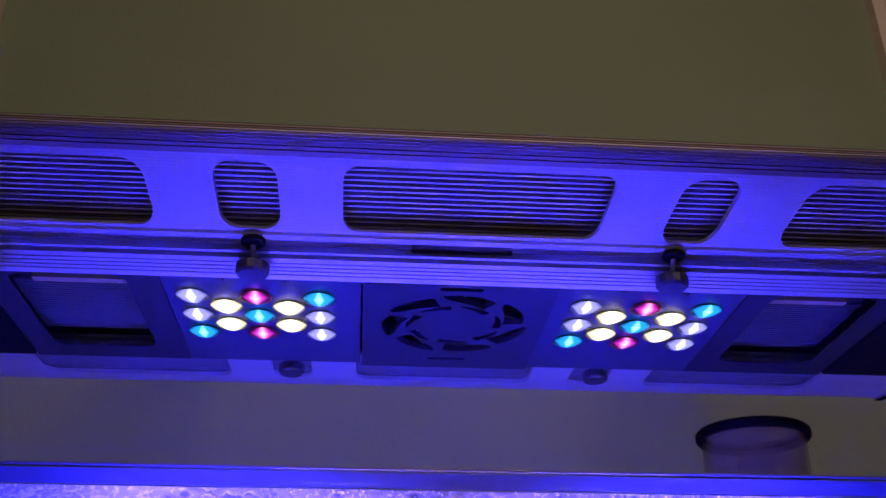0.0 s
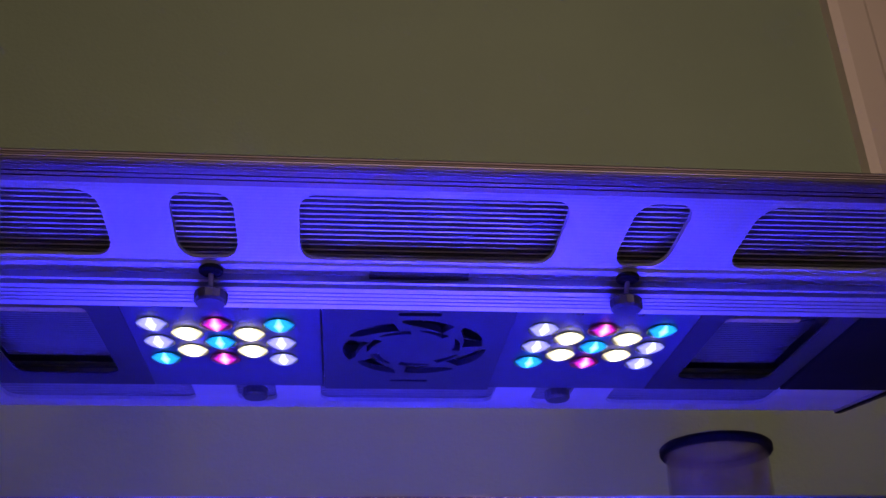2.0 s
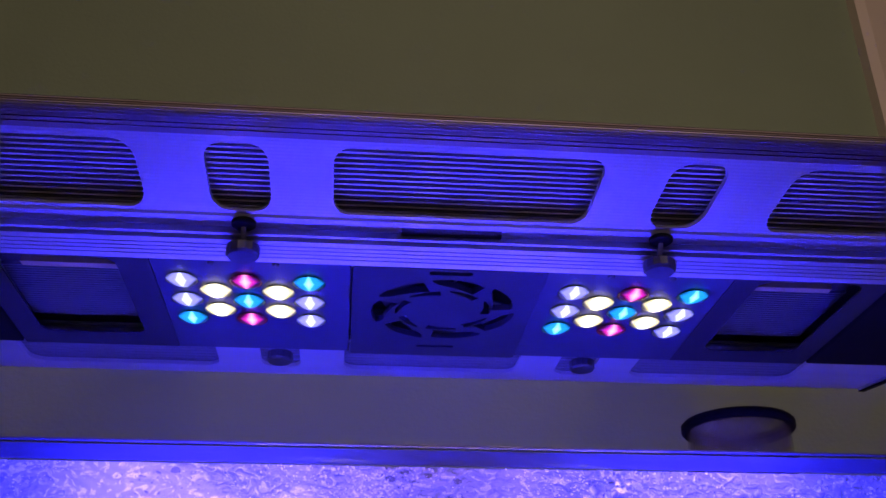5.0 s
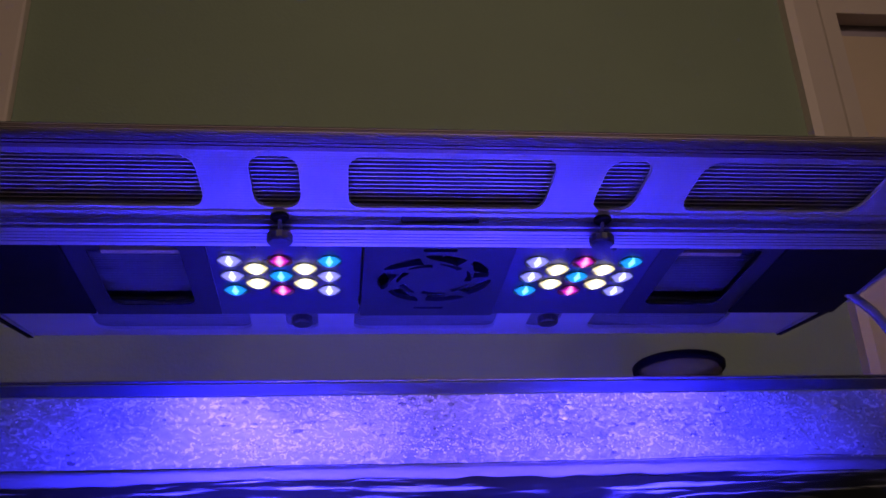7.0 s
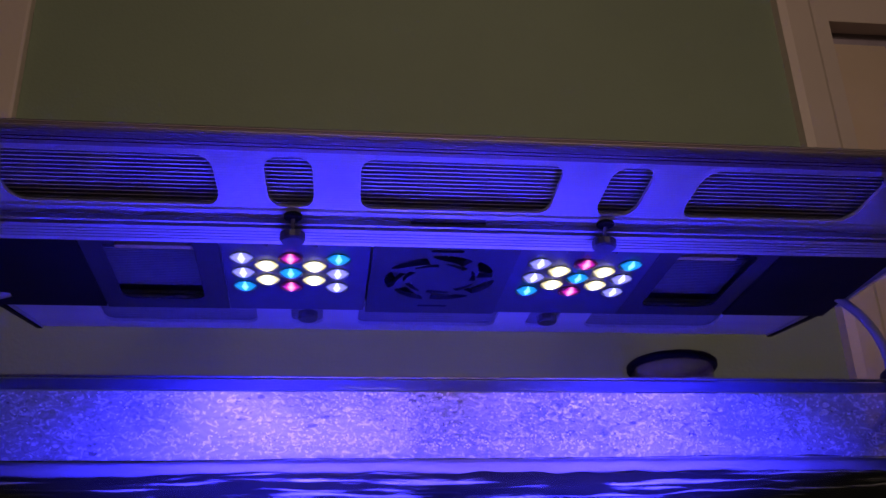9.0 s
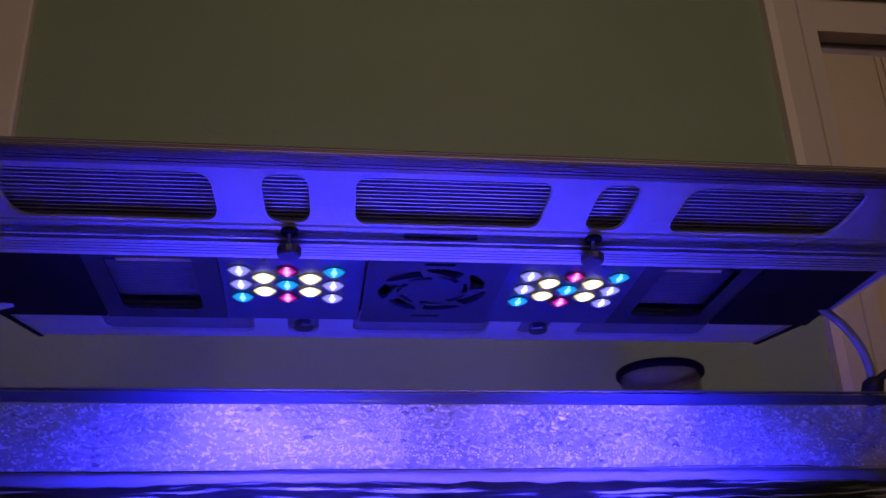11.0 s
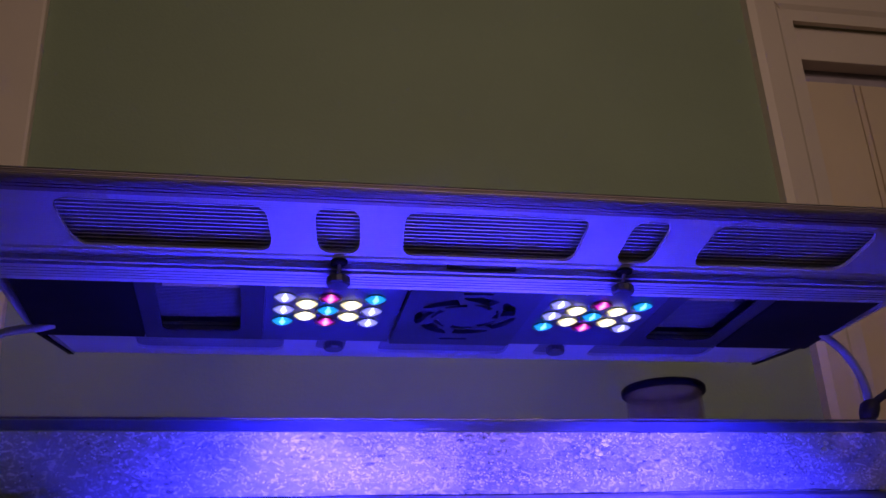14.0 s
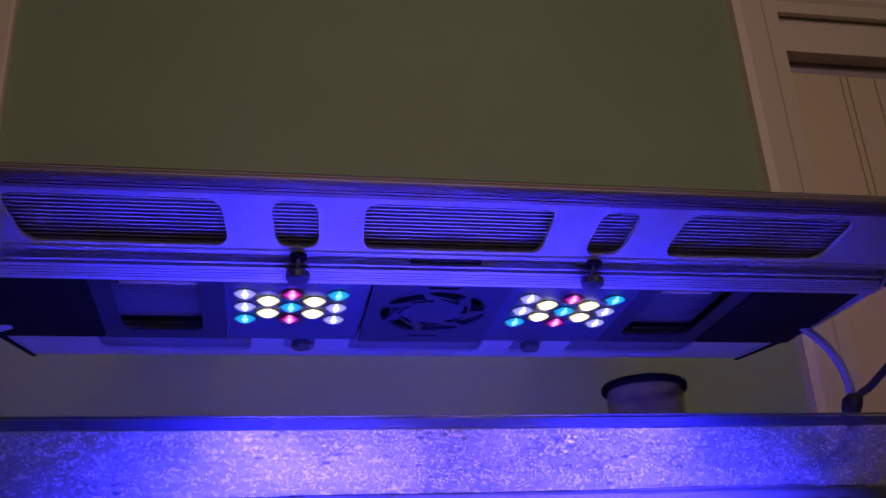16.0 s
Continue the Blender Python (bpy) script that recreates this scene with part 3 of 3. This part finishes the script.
    hub = lathe([(0.0, -0.006), (0.017, -0.006), (0.0185, -0.004), (0.0185, 0.010), (0.0, 0.010)], 28)
    for v in hub.verts:
        v.co += Vector((cx, cy, Z0 + 0.009))
    part("fan_hub", hub, BLACK, fx)
    for k in range(9):
        bm = bmesh.new()
        rows = []
        for i in range(6):
            r = 0.018 + 0.027 * i / 5
            a = radians(40 * k + 14 * i / 5)
            w = radians(28 - 6 * i / 5)
            rows.append([bm.verts.new((cx + r * math.cos(a + s * w), cy + r * math.sin(a + s * w), Z0 + 0.006 + 0.008 * s + dz)) for s, dz in ((0, 0), (1, 0), (1, 0.001), (0, 0.001))])
        for p, q in zip(rows, rows[1:]):
            for j in range(4):
                bm.faces.new((p[j], p[(j + 1) % 4], q[(j + 1) % 4], q[j]))
        bm.faces.new(rows[0])
        bm.faces.new(rows[-1])
        part("fan_blade", bm, SCREW, fx)
    part("fan_housing", box((cx - 0.052, cy - 0.052, Z0 + 0.019), (cx + 0.052, cy + 0.052, Z0 + 0.022)), LID, fx)
    # diode modules
    order = {(0, 0): LAV, (0, 1): LAV, (0, 2): CYAN, (1, 0.5): WARM, (1, 1.5): WARM, (2, 0): RED, (2, 1): CYAN, (2, 2): RED,
             (3, 0.5): WARM, (3, 1.5): WARM, (4, 0): CYAN, (4, 1): LAV, (4, 2): LAV}
    meshes = {}
    for x0, x1, c0 in ((-0.1730, -0.0565, -0.1571), (0.0615, 0.1760, 0.0810)):
        mod = part("diode_module", box((x0, YB0 + 0.0003, Z0 - 0.0002), (x1, YB1 - 0.0005, Z0 + 0.006), 0.0008), PLATE, fx, "grey module plate with thirteen glowing lenses")
        for (c, r), m in order.items():
            bz = part("bezel", lathe([(0.0060, 0.0), (0.0078, 0.0), (0.0080, -0.0012), (0.0064, -0.0012)], 20), BLACK, mod)
            bz.location = (c0 + 0.0189 * c, 0.02845 * r, Z0 - 0.0004)
            ln = part("lens", lens_mesh(m), m, mod, "glowing " + m.name.replace("_", " "), True)
            ln.location = (c0 + 0.0189 * c, 0.02845 * r, Z0 - 0.0008)
        for c in (1.0, 3.0):
            sc = lathe([(0, -0.0012), (0.0013, -0.0012), (0.0021, -0.0004), (0.0022, 0.0004), (0, 0.0004)], 12)
            for v in sc.verts:
                v.co += Vector((c0 + 0.0189 * c, -0.0215 if 0.5 < c < 3.5 else 0.0865, Z0 - 0.0006))
            part("screw", sc, SCREW, mod, "small dark screw")
    # rear wing
    A2, B2 = Vector((0, 0.1085, Z0 + 0.0069)), Vector((0, 0.1879, Z0 + 0.0088))
    d2 = (B2 - A2).normalized()
    n2 = Vector((0, -d2.z, d2.y))
    lay4 = lambda u, v, w: Vector((u, 0, 0)) + A2 + d2 * v + n2 * w
    rs = [(-0.290, -0.152, 0.012), (-0.121, -0.092, 0.011), (-0.0595, 0.071, 0.010), (0.101, 0.130, 0.011), (0.160, 0.290, 0.012)]
    part("rear_wing", holed([(-0.3660, 0), (0.3730, 0), (0.3560, B2.y - A2.y), (-0.3490, B2.y - A2.y)], [rounded(a, b, 0.003, 0.0635, r) for a, b, r in rs], 0.003, lay4), ALU, fx, "ribbed aluminium rear wing with openings")
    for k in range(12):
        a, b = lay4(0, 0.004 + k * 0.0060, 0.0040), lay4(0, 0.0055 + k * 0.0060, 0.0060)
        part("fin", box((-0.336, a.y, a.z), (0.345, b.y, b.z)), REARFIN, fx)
    part("fin_base", prism([tuple(lay4(0, v, w))[1:] for v, w in ((0.002, 0.0061), (0.075, 0.0061), (0.075, 0.0081), (0.002, 0.0081))], -0.336, 0.345), ALU_PLAIN, fx)
    # cover over the top and the two end caps
    cover = [P(-0.1005, 0.0560), P(-0.078, 0.0655), P(-0.010, 0.074), P(0.110, 0.056), P(0.172, 0.034), P(0.188, 0.0170), P(0.188, 0.0130),
             P(0.1845, 0.0130), P(0.168, 0.030), P(0.108, 0.052), P(-0.010, 0.070), P(-0.076, 0.0615), P(-0.0970, 0.0530)]
    part("cover", long_prism(cover), ALU_PLAIN, fx, "aluminium cover")
    cap = [yz(0.0893, 0.0040), yz(0.004, 0.0002), P(-0.0380, -0.0015), P(0.085, -0.001), P(0.092, 0.005), P(0.1885, 0.0076), P(0.1885, 0.0175), P(0.172, 0.0345), P(0.110, 0.0565), P(-0.010, 0.0745), P(-0.078, 0.0660), P(-0.1005, 0.0565)]
    for k in (-1, 1):
        bm = prism(cap, 0, 1)
        for v in bm.verts:
            v.co.x = end_x(k, v.co.y) + k * (0.0002 + 0.003 * v.co.x)
        part("end_cap", bm, ALU_PLAIN, fx, "aluminium end cap")
        bm = prism([(0.119, Z0 + 0.0040), (0.1885, Z0 + 0.0066), (0.1890, Z0 + 0.0175), (0.119, Z0 + 0.012)], 0, 1)
        for v in bm.verts:
            v.co.x = end_x(k, v.co.y) + k * (0.0034 + 0.002 * v.co.x) - k * 0.0025 * (1 - v.co.x)
        part("end_strip", bm, LID, fx, "black strip along the rear end")
    # thumb screws
    knob_prof = [(0.0, 0.0), (0.0075, 0.0), (0.0092, -0.0012), (0.0092, -0.0062), (0.0080, -0.0078), (0.0, -0.0078)]
    for x, y, zk, top in ((-0.1170, -0.0462, -0.0012, 0.0098), (0.1215, -0.0462, -0.0012, 0.0098), (-0.1055, 0.131, 0.0045, 0.0115), (0.1155, 0.131, 0.0045, 0.0115)):
        bm = lathe(knob_prof, 28)
        for i, v in enumerate(bm.verts):
            r = math.hypot(v.co.x, v.co.y)
            if r > 0.009:
                s = 1.02 if i % 2 else 0.985
                v.co.x *= s
                v.co.y *= s
            v.co += Vector((x, y, Z0 + zk))
        ts = part("thumb_screw", bm, SCREW, fx, "dark knurled thumb screw")
        bm = lathe([(0.0, -0.001), (0.0015, -0.001), (0.0015, top - zk), (0.0, top - zk)], 12)
        for v in bm.verts:
            v.co += Vector((x, y - (0.9 * max(v.co.z, 0) if y < 0 else 0), Z0 + zk))
        part("shaft", bm, ALU_PLAIN, ts, "thin steel shaft")
        if y < 0:
            cl = lathe([(0, 0.0), (0.0056, 0.0), (0.0068, 0.001), (0.0068, 0.0030), (0.0056, 0.0040), (0, 0.0040)], 20)
            for v in cl.verts:
                v.co += Vector((x, y - 0.0080, Z0 + top - 0.0036))
            part("collar", cl, LID, ts, "dark collar in the rail slot")
    # brackets that hold the lamp on the wall behind it
    for x in (-0.20, 0.21):
        br = part("wall_bracket", box((x - 0.012, 0.070, Z0 + 0.1265), (x + 0.012, WY - 0.004, Z0 + 0.1340), 0.0015), SCREW, fx, "dark metal wall bracket")
        part("post", box((x - 0.010, 0.072, Z0 + 0.0500), (x + 0.010, 0.080, Z0 + 0.1264), 0.001), SCREW, br)
        part("wall_plate", box((x - 0.02, WY - 0.0038, Z0 + 0.112), (x + 0.02, WY, Z0 + 0.150), 0.001), SCREW, br)
    return fx


fixture()

# ---- aquarium ----
TX0, TX1, TY0, TY1 = -0.47, 0.47, -0.0987, 0.178
TZ = Z0 - 0.1292
WZ = Z0 - 0.1825
TB = TZ - 0.46


def aquarium():
    tk = thing("aquarium", "glass aquarium with a fogged, splashed front pane", "aquarium")
    g = 0.008
    part("front_pane", box((TX0, TY0, TB), (TX1, TY0 + g, TZ), 0.0012), CLEAR, tk, "wet front pane")
    part("rear_pane", box((TX0, TY1 - g, TB), (TX1, TY1, TZ), 0.0012), CLEAR, tk)
    part("side_pane", box((TX0, TY0 + g, TB), (TX0 + g, TY1 - g, TZ), 0.0012), CLEAR, tk)
    part("side_pane", box((TX1 - g, TY0 + g, TB), (TX1, TY1 - g, TZ), 0.0012), CLEAR, tk)
    part("base_pane", box((TX0, TY0, TB - g), (TX1, TY1, TB - 0.0005)), CLEAR, tk)
    yi = TY0 + g
    # fogged film, drawn up into drops and runs
    z0, z1 = WZ + 0.0012, TZ - 0.0080
    x0, x1 = TX0 + g + 0.0005, TX1 - g - 0.0005
    nx, nz = 1000, 60
    xs, zs = np.linspace(x0, x1, nx), np.linspace(z0, z1, nz)
    X, Z = np.meshgrid(xs, zs, indexing="ij")
    H = 0.0004 + 0.0003 * np.sin(X * 310 + 4 * np.sin(Z * 260)) * np.sin(Z * 420 + 3 * np.sin(X * 150))
    co = np.stack([X, yi + 0.0026 + H, Z], -1).reshape(-1, 3)
    idx = np.arange(nx * nz).reshape(nx, nz)
    fc = np.stack([idx[:-1, :-1], idx[1:, :-1], idx[1:, 1:], idx[:-1, 1:]], -1).reshape(-1, 4)
    # large drops; the film is cut open behind them so lamp light reaches them
    rb = random.Random(21)
    large = []
    for k in range(44):
        at = rb.choice((0.062, 0.075, 0.118, 0.168, -0.13, 0.25)) if k < 16 else rb.uniform(-0.25, 0.3)
        low = 0.55 if k < 16 else (0.08 if k % 3 else 0.5)
        large.append((at + rb.gauss(0, 0.006), z0 + (z1 - z0) * (low + 0.36 * rb.random()), rb.uniform(0.0009, 0.0022) if k < 16 else rb.uniform(0.0006, 0.0011), rb.uniform(0.9, 1.6)))
    mid = co[fc].mean(1)
    keep = np.ones(len(fc), bool)
    for x, z, r, e in large:
        keep &= ((mid[:, 0] - x) / e) ** 2 + (mid[:, 2] - z) ** 2 > (0.9 * r) ** 2
    fc = fc[keep]
    me = bpy.data.meshes.new("fogged_film")
    me.from_pydata(co.tolist(), [], fc.tolist())
    me.materials.append(FILM)
    me.polygons.foreach_set("use_smooth", [True] * len(me.polygons))
    ob = tagged(new("fogged_film", me), "fogged wet film of drops and splashes on the pane", kind="stuff")
    ob.parent = tk
    # a few broad dark drops and one large bright one
    marked = [(-0.0914, 1.2456, 0.0034, 0.0011), (-0.0998, 1.2402, 0.0042, 0.0014), (-0.0360, 1.2381, 0.0026, 0.0014), (-0.0470, 1.2370, 0.0024, 0.0009),
              (0.0700, 1.2360, 0.0036, 0.0012), (0.1130, 1.2420, 0.0030, 0.0012), (-0.1450, 1.2440, 0.0022, 0.0008), (0.0300, 1.2400, 0.0020, 0.0009)]
    # drops between film and pane: white ones paint the glints, clear ones stay dark
    for name, mat, count, seed in (("glint_drops", GLINT, 4600, 3), ("clear_drops", DROP, 2200, 8)):
        rnd = random.Random(seed)
        verts, faces = [], []
        for k in range(-len(large) if mat is GLINT else 0, count):
            x, z = rnd.gauss(0.02, 0.17), z0 + (z1 - z0) * (0.08 + 0.91 * rnd.random() ** 0.75)
            if k >= (428 if mat is GLINT else len(marked)) and (abs(x) > 0.42 or noise.noise(Vector((x * 16, z * 25, seed))) < -0.3 + 0.6 * rnd.random()):
                continue
            s = (0.00018 + 0.0006 * rnd.random() ** 4) * (1.0 if mat is GLINT else 0.85)
            e, a = 1.0 + 1.1 * rnd.random() ** 2, rnd.uniform(-1.2, 0.6)
            if mat is DROP and k % 45 == 0:
                s, e, a = rnd.uniform(0.0007, 0.0016), rnd.uniform(1.3, 2.1), rnd.uniform(-0.3, 0.3)
            if k < 0:
                x, z, s, e = large[-k - 1]
                a = 0.0
            elif mat is GLINT and k < 420:
                # white beads painting sparkle in a low row
                x, z, s, e = rnd.gauss(-0.01, 0.13), z0 + (z1 - z0) * (0.14 + 0.24 * rnd.random()), rnd.uniform(0.0003, 0.0008), rnd.uniform(0.7, 1.2)
            elif mat is GLINT and k < 428:
                x, z, s, e = 0.0641 + rnd.gauss(0, 0.0025), 1.2536 + rnd.gauss(0, 0.002), rnd.uniform(0.0012, 0.0030), rnd.uniform(0.8, 1.3)
            elif mat is DROP and k < len(marked):
                x, z, w, s = marked[k]
                e, a = w / s, 0.1
            base = len(verts)
            verts.append((x, yi + 0.0002, z))
            for rr, yy in ((0.55, 0.4), (1.0, 1.3)):
                for j in range(8):
                    t = math.pi / 4 * j
                    u, w = s * rr * e * math.cos(t) * (1 + 0.2 * math.sin(3 * t + k)), s * rr * math.sin(t)
                    verts.append((x + u * math.cos(a) - w * math.sin(a), yi + 0.0002 + s * yy, z + u * math.sin(a) + w * math.cos(a)))
            for j in range(8):
                i = (j + 1) % 8
                faces.append((base, base + 1 + j, base + 1 + i))
                faces.append((base + 1 + j, base + 9 + j, base + 9 + i, base + 1 + i))
        me = bpy.data.meshes.new(name)
        me.from_pydata(verts, [], faces)
        me.materials.append(mat)
        me.polygons.foreach_set("use_smooth", [True] * len(me.polygons))
        ob = tagged(new(name, me), "small water drops clinging to the pane", kind="stuff")
        ob.parent = tk
    # highlight on the pane's top edge, laid on as a pale strip
    part("rim_highlight", box((TX0, TY0 + 0.0005, TZ + 0.0001), (TX1, yi - 0.0005, TZ + 0.0008), 0.0003), MENISCUS, tk, "thin pale strip painting the highlight on the rim")
    # strip along the top of the pane; its blue tint paints a reflection
    part("rim_reflection", box((TX0 + g, yi + 0.0004, z1 + 0.0003), (TX1 - g, yi + 0.0012, TZ - 0.0006)), RIMREFLECT, tk, "strip under the rim tinted with its blue reflection")
    # bright line where the water meets the pane
    bm = bmesh.new()
    nm = 240
    cols = []
    for i in range(nm + 1):
        x = TX0 + g + 0.001 + (TX1 - TX0 - 2 * g - 0.002) * i / nm
        hi = WZ + 0.0016 * noise.noise(Vector((x * 7, 0.3, 5))) + 0.0020 * math.exp(-((x - 0.18) / 0.07) ** 2)
        lo = hi - 0.0075 - 0.0028 * noise.noise(Vector((x * 16, 3.3, 1))) - 0.0015 * noise.noise(Vector((x * 60, 1.3, 9)))
        cols.append([bm.verts.new((x, yi + 0.0006 + 0.006 * t * t, hi + (lo - hi) * t)) for t in (0, 0.25, 0.5, 0.75, 1)])
    for p, q in zip(cols, cols[1:]):
        for k in range(4):
            bm.faces.new((p[k], q[k], q[k + 1], p[k + 1]))
    # thin dark strip that draws the refraction line over the meniscus
    edge = bmesh.new()
    ends = [[edge.verts.new((c[0].co.x, c[0].co.y - dy, c[0].co.z + dz)) for dy, dz in ((0.0004, 0.0003), (0.0004, 0.0009 + 0.0007 * noise.noise(Vector((c[0].co.x * 40, 0, 7)))), (0.0001, 0.0006))] for c in cols]
    for p, q in zip(ends, ends[1:]):
        for k in range(3):
            edge.faces.new((p[k], q[k], q[(k + 1) % 3], p[(k + 1) % 3]))
    part("refraction_line", edge, DROP, tk, "dark strip painting the refraction line above the water")
    part("meniscus", bm, MENISCUS, tk, "bright wavy water line at the pane", True)
    # sheet added out of sight to darken the tank behind the pane
    part("added_dark_sheet", box((TX0 + g, TY1 - g - 0.002, TB), (TX1 - g, TY1 - g - 0.0004, TZ - 0.004)), DARK, tk, "added black sheet on the rear pane that keeps the tank dark")
    # water surface with ripples
    bm = bmesh.new()
    nx, ny = 260, 70
    vs = []
    for i in range(nx + 1):
        row = []
        for k in range(ny + 1):
            x = TX0 + g + 0.0005 + (TX1 - TX0 - 2 * g - 0.001) * i / nx
            y = yi + 0.010 + (TY1 - g - yi - 0.011) * (k / ny) ** 1.3
            h = 0.0028 * noise.noise(Vector((x * 9, y * 22, 0.4))) + 0.0016 * noise.noise(Vector((x * 34, y * 60, 2.2)))
            row.append(bm.verts.new((x, y, WZ + h)))
        vs.append(row)
    for i in range(nx):
        for k in range(ny):
            bm.faces.new((vs[i][k], vs[i + 1][k], vs[i + 1][k + 1], vs[i][k + 1]))
    structure("water", bm, WATER, "rippled water surface lit violet-blue")
    bm = box((TX0 + g + 0.001, yi + 0.001, TB), (TX1 - g - 0.001, TY1 - g - 0.001, TB + 0.03), 0.003)
    structure("sand_bed", bm, SAND, "pale sand bed on the tank floor")
    # stand
    st = thing("aquarium_stand", "black wooden stand under the aquarium", "stand")
    part("top", box((TX0 - 0.01, TY0 - 0.01, TB - 0.03), (TX1 + 0.01, TY1 + 0.01, TB - 0.0082), 0.002), STANDM, st)
    part("body", box((TX0, TY0, 0.05), (TX1, TY1, TB - 0.0302), 0.003), STANDM, st)
    part("plinth", box((TX0 + 0.02, TY0 + 0.02, 0), (TX1 - 0.02, TY1 - 0.01, 0.0498)), STANDM, st)


aquarium()


def skimmer():
    c = Vector((0.2670, 0.2255, 0))
    sk = thing("protein_skimmer", "clear cylindrical skimmer cup with a black lid behind the tank", "skimmer", (c.x, c.y, Z0 - 0.0045))
    sk.rotation_euler = (0, radians(1.0), 0)
    part("lid", lathe([(0.0380, -0.0055), (0.0440, -0.0055), (0.0460, -0.0075), (0.0460, -0.0120), (0.0446, -0.0140), (0.0418, -0.0140), (0.0416, -0.010), (0.0380, -0.010), (0.0380, -0.0055)], 48), LID, sk, "black lid", True)
    part("lid_window", lathe([(0, -0.0065), (0.0379, -0.0065), (0.0379, -0.0090), (0, -0.0090)], 48), ACRYLIC, sk, "cloudy middle of the lid")
    part("cup", lathe([(0.0415, -0.0102), (0.0415, -0.165), (0.0, -0.165), (0.0, -0.162), (0.0390, -0.162), (0.0390, -0.0102)], 48), ACRYLIC, sk, "cloudy clear cup", True)
    part("riser_tube", lathe([(0.0, -0.03), (0.0150, -0.03), (0.0150, -0.40), (0, -0.40)], 32), ACRYLIC, sk, "inner tube stained brown", True)
    part("body", lathe([(0, -0.166), (0.036, -0.166), (0.036, -0.55), (0, -0.55)], 40), ACRYLIC, sk, "", True)
    part("hook", box((-0.02, -0.072, -0.120), (0.02, -0.036, -0.112), 0.001), BLACK, sk)


skimmer()


def cables():
    pts = [(0.366, 0.066, Z0 + 0.004), (0.3779, 0.07, Z0 - 0.0022), (0.3943, 0.07, Z0 - 0.0183), (0.4060, 0.07, Z0 - 0.0415), (0.4095, 0.072, Z0 - 0.0700),
           (0.408, 0.09, Z0 - 0.12), (0.40, 0.19, Z0 - 0.1215), (0.40, 0.215, Z0 - 0.19), (0.40, 0.22, Z0 - 0.6)]
    c1 = part("cable", tube(pts, 0.0042), GREYCABLE)
    c1.data.polygons.foreach_set("use_smooth", [True] * len(c1.data.polygons))
    tagged(c1, "thick grey power cable of the lamp", "cable")
    pts = [(0.381, -0.036, Z0 + 0.004), (0.392, -0.040, Z0 + 0.0035), (0.410, -0.028, Z0 - 0.002), (0.426, -0.010, Z0 - 0.0138), (0.4407, 0.03, Z0 - 0.0348), (0.4235, 0.055, Z0 - 0.0599),
           (0.4085, 0.066, Z0 - 0.0735), (0.395, 0.09, Z0 - 0.115), (0.392, 0.19, Z0 - 0.1215), (0.392, 0.215, Z0 - 0.19), (0.392, 0.22, Z0 - 0.6)]
    c2 = part("cable", tube(pts, 0.0036), BLACKCABLE)
    c2.data.polygons.foreach_set("use_smooth", [True] * len(c2.data.polygons))
    tagged(c2, "black power cable looping from the lamp's end", "cable")
    for name, label, pts in (
            ("cable", "grey cable leaving the lamp's far end", [(-0.352, 0.085, Z0 + 0.001), (-0.366, 0.084, Z0 - 0.0035), (-0.385, 0.090, Z0 - 0.0040), (-0.405, 0.110, Z0 - 0.004), (-0.425, 0.16, Z0 - 0.010), (-0.440, 0.205, Z0 - 0.06), (-0.464, 0.215, Z0 - 0.2), (-0.464, 0.225, Z0 - 0.6)]),
            ("cable", "grey cable hanging from the top of the lamp", [(0.365, 0.10, Z0 + 0.050), (0.42, 0.12, Z0 + 0.076), (0.50, 0.14, Z0 + 0.093), (0.558, 0.15, Z0 + 0.097), (0.60, 0.155, Z0 + 0.085), (0.655, 0.17, Z0 + 0.02), (0.69, 0.20, Z0 - 0.15), (0.70, 0.22, Z0 - 0.6)])):
        c = part(name, tube(pts, 0.0040), GREYCABLE)
        c.data.polygons.foreach_set("use_smooth", [True] * len(c.data.polygons))
        tagged(c, label, "cable")
    bm = lathe([(0, 0.008), (0.006, 0.0075), (0.0095, 0.004), (0.0100, -0.004), (0.0085, -0.010), (0.005, -0.013), (0, -0.013)], 18)
    for v in bm.verts:
        v.co = Vector((0.4075 + v.co.x + 0.3 * v.co.z, 0.069 + v.co.y, Z0 - 0.0735 + v.co.z))
    t = part("cable_tie", bm, BLACK, None, "", True)
    tagged(t, "black tie holding the two cables together", "cable tie")


cables()
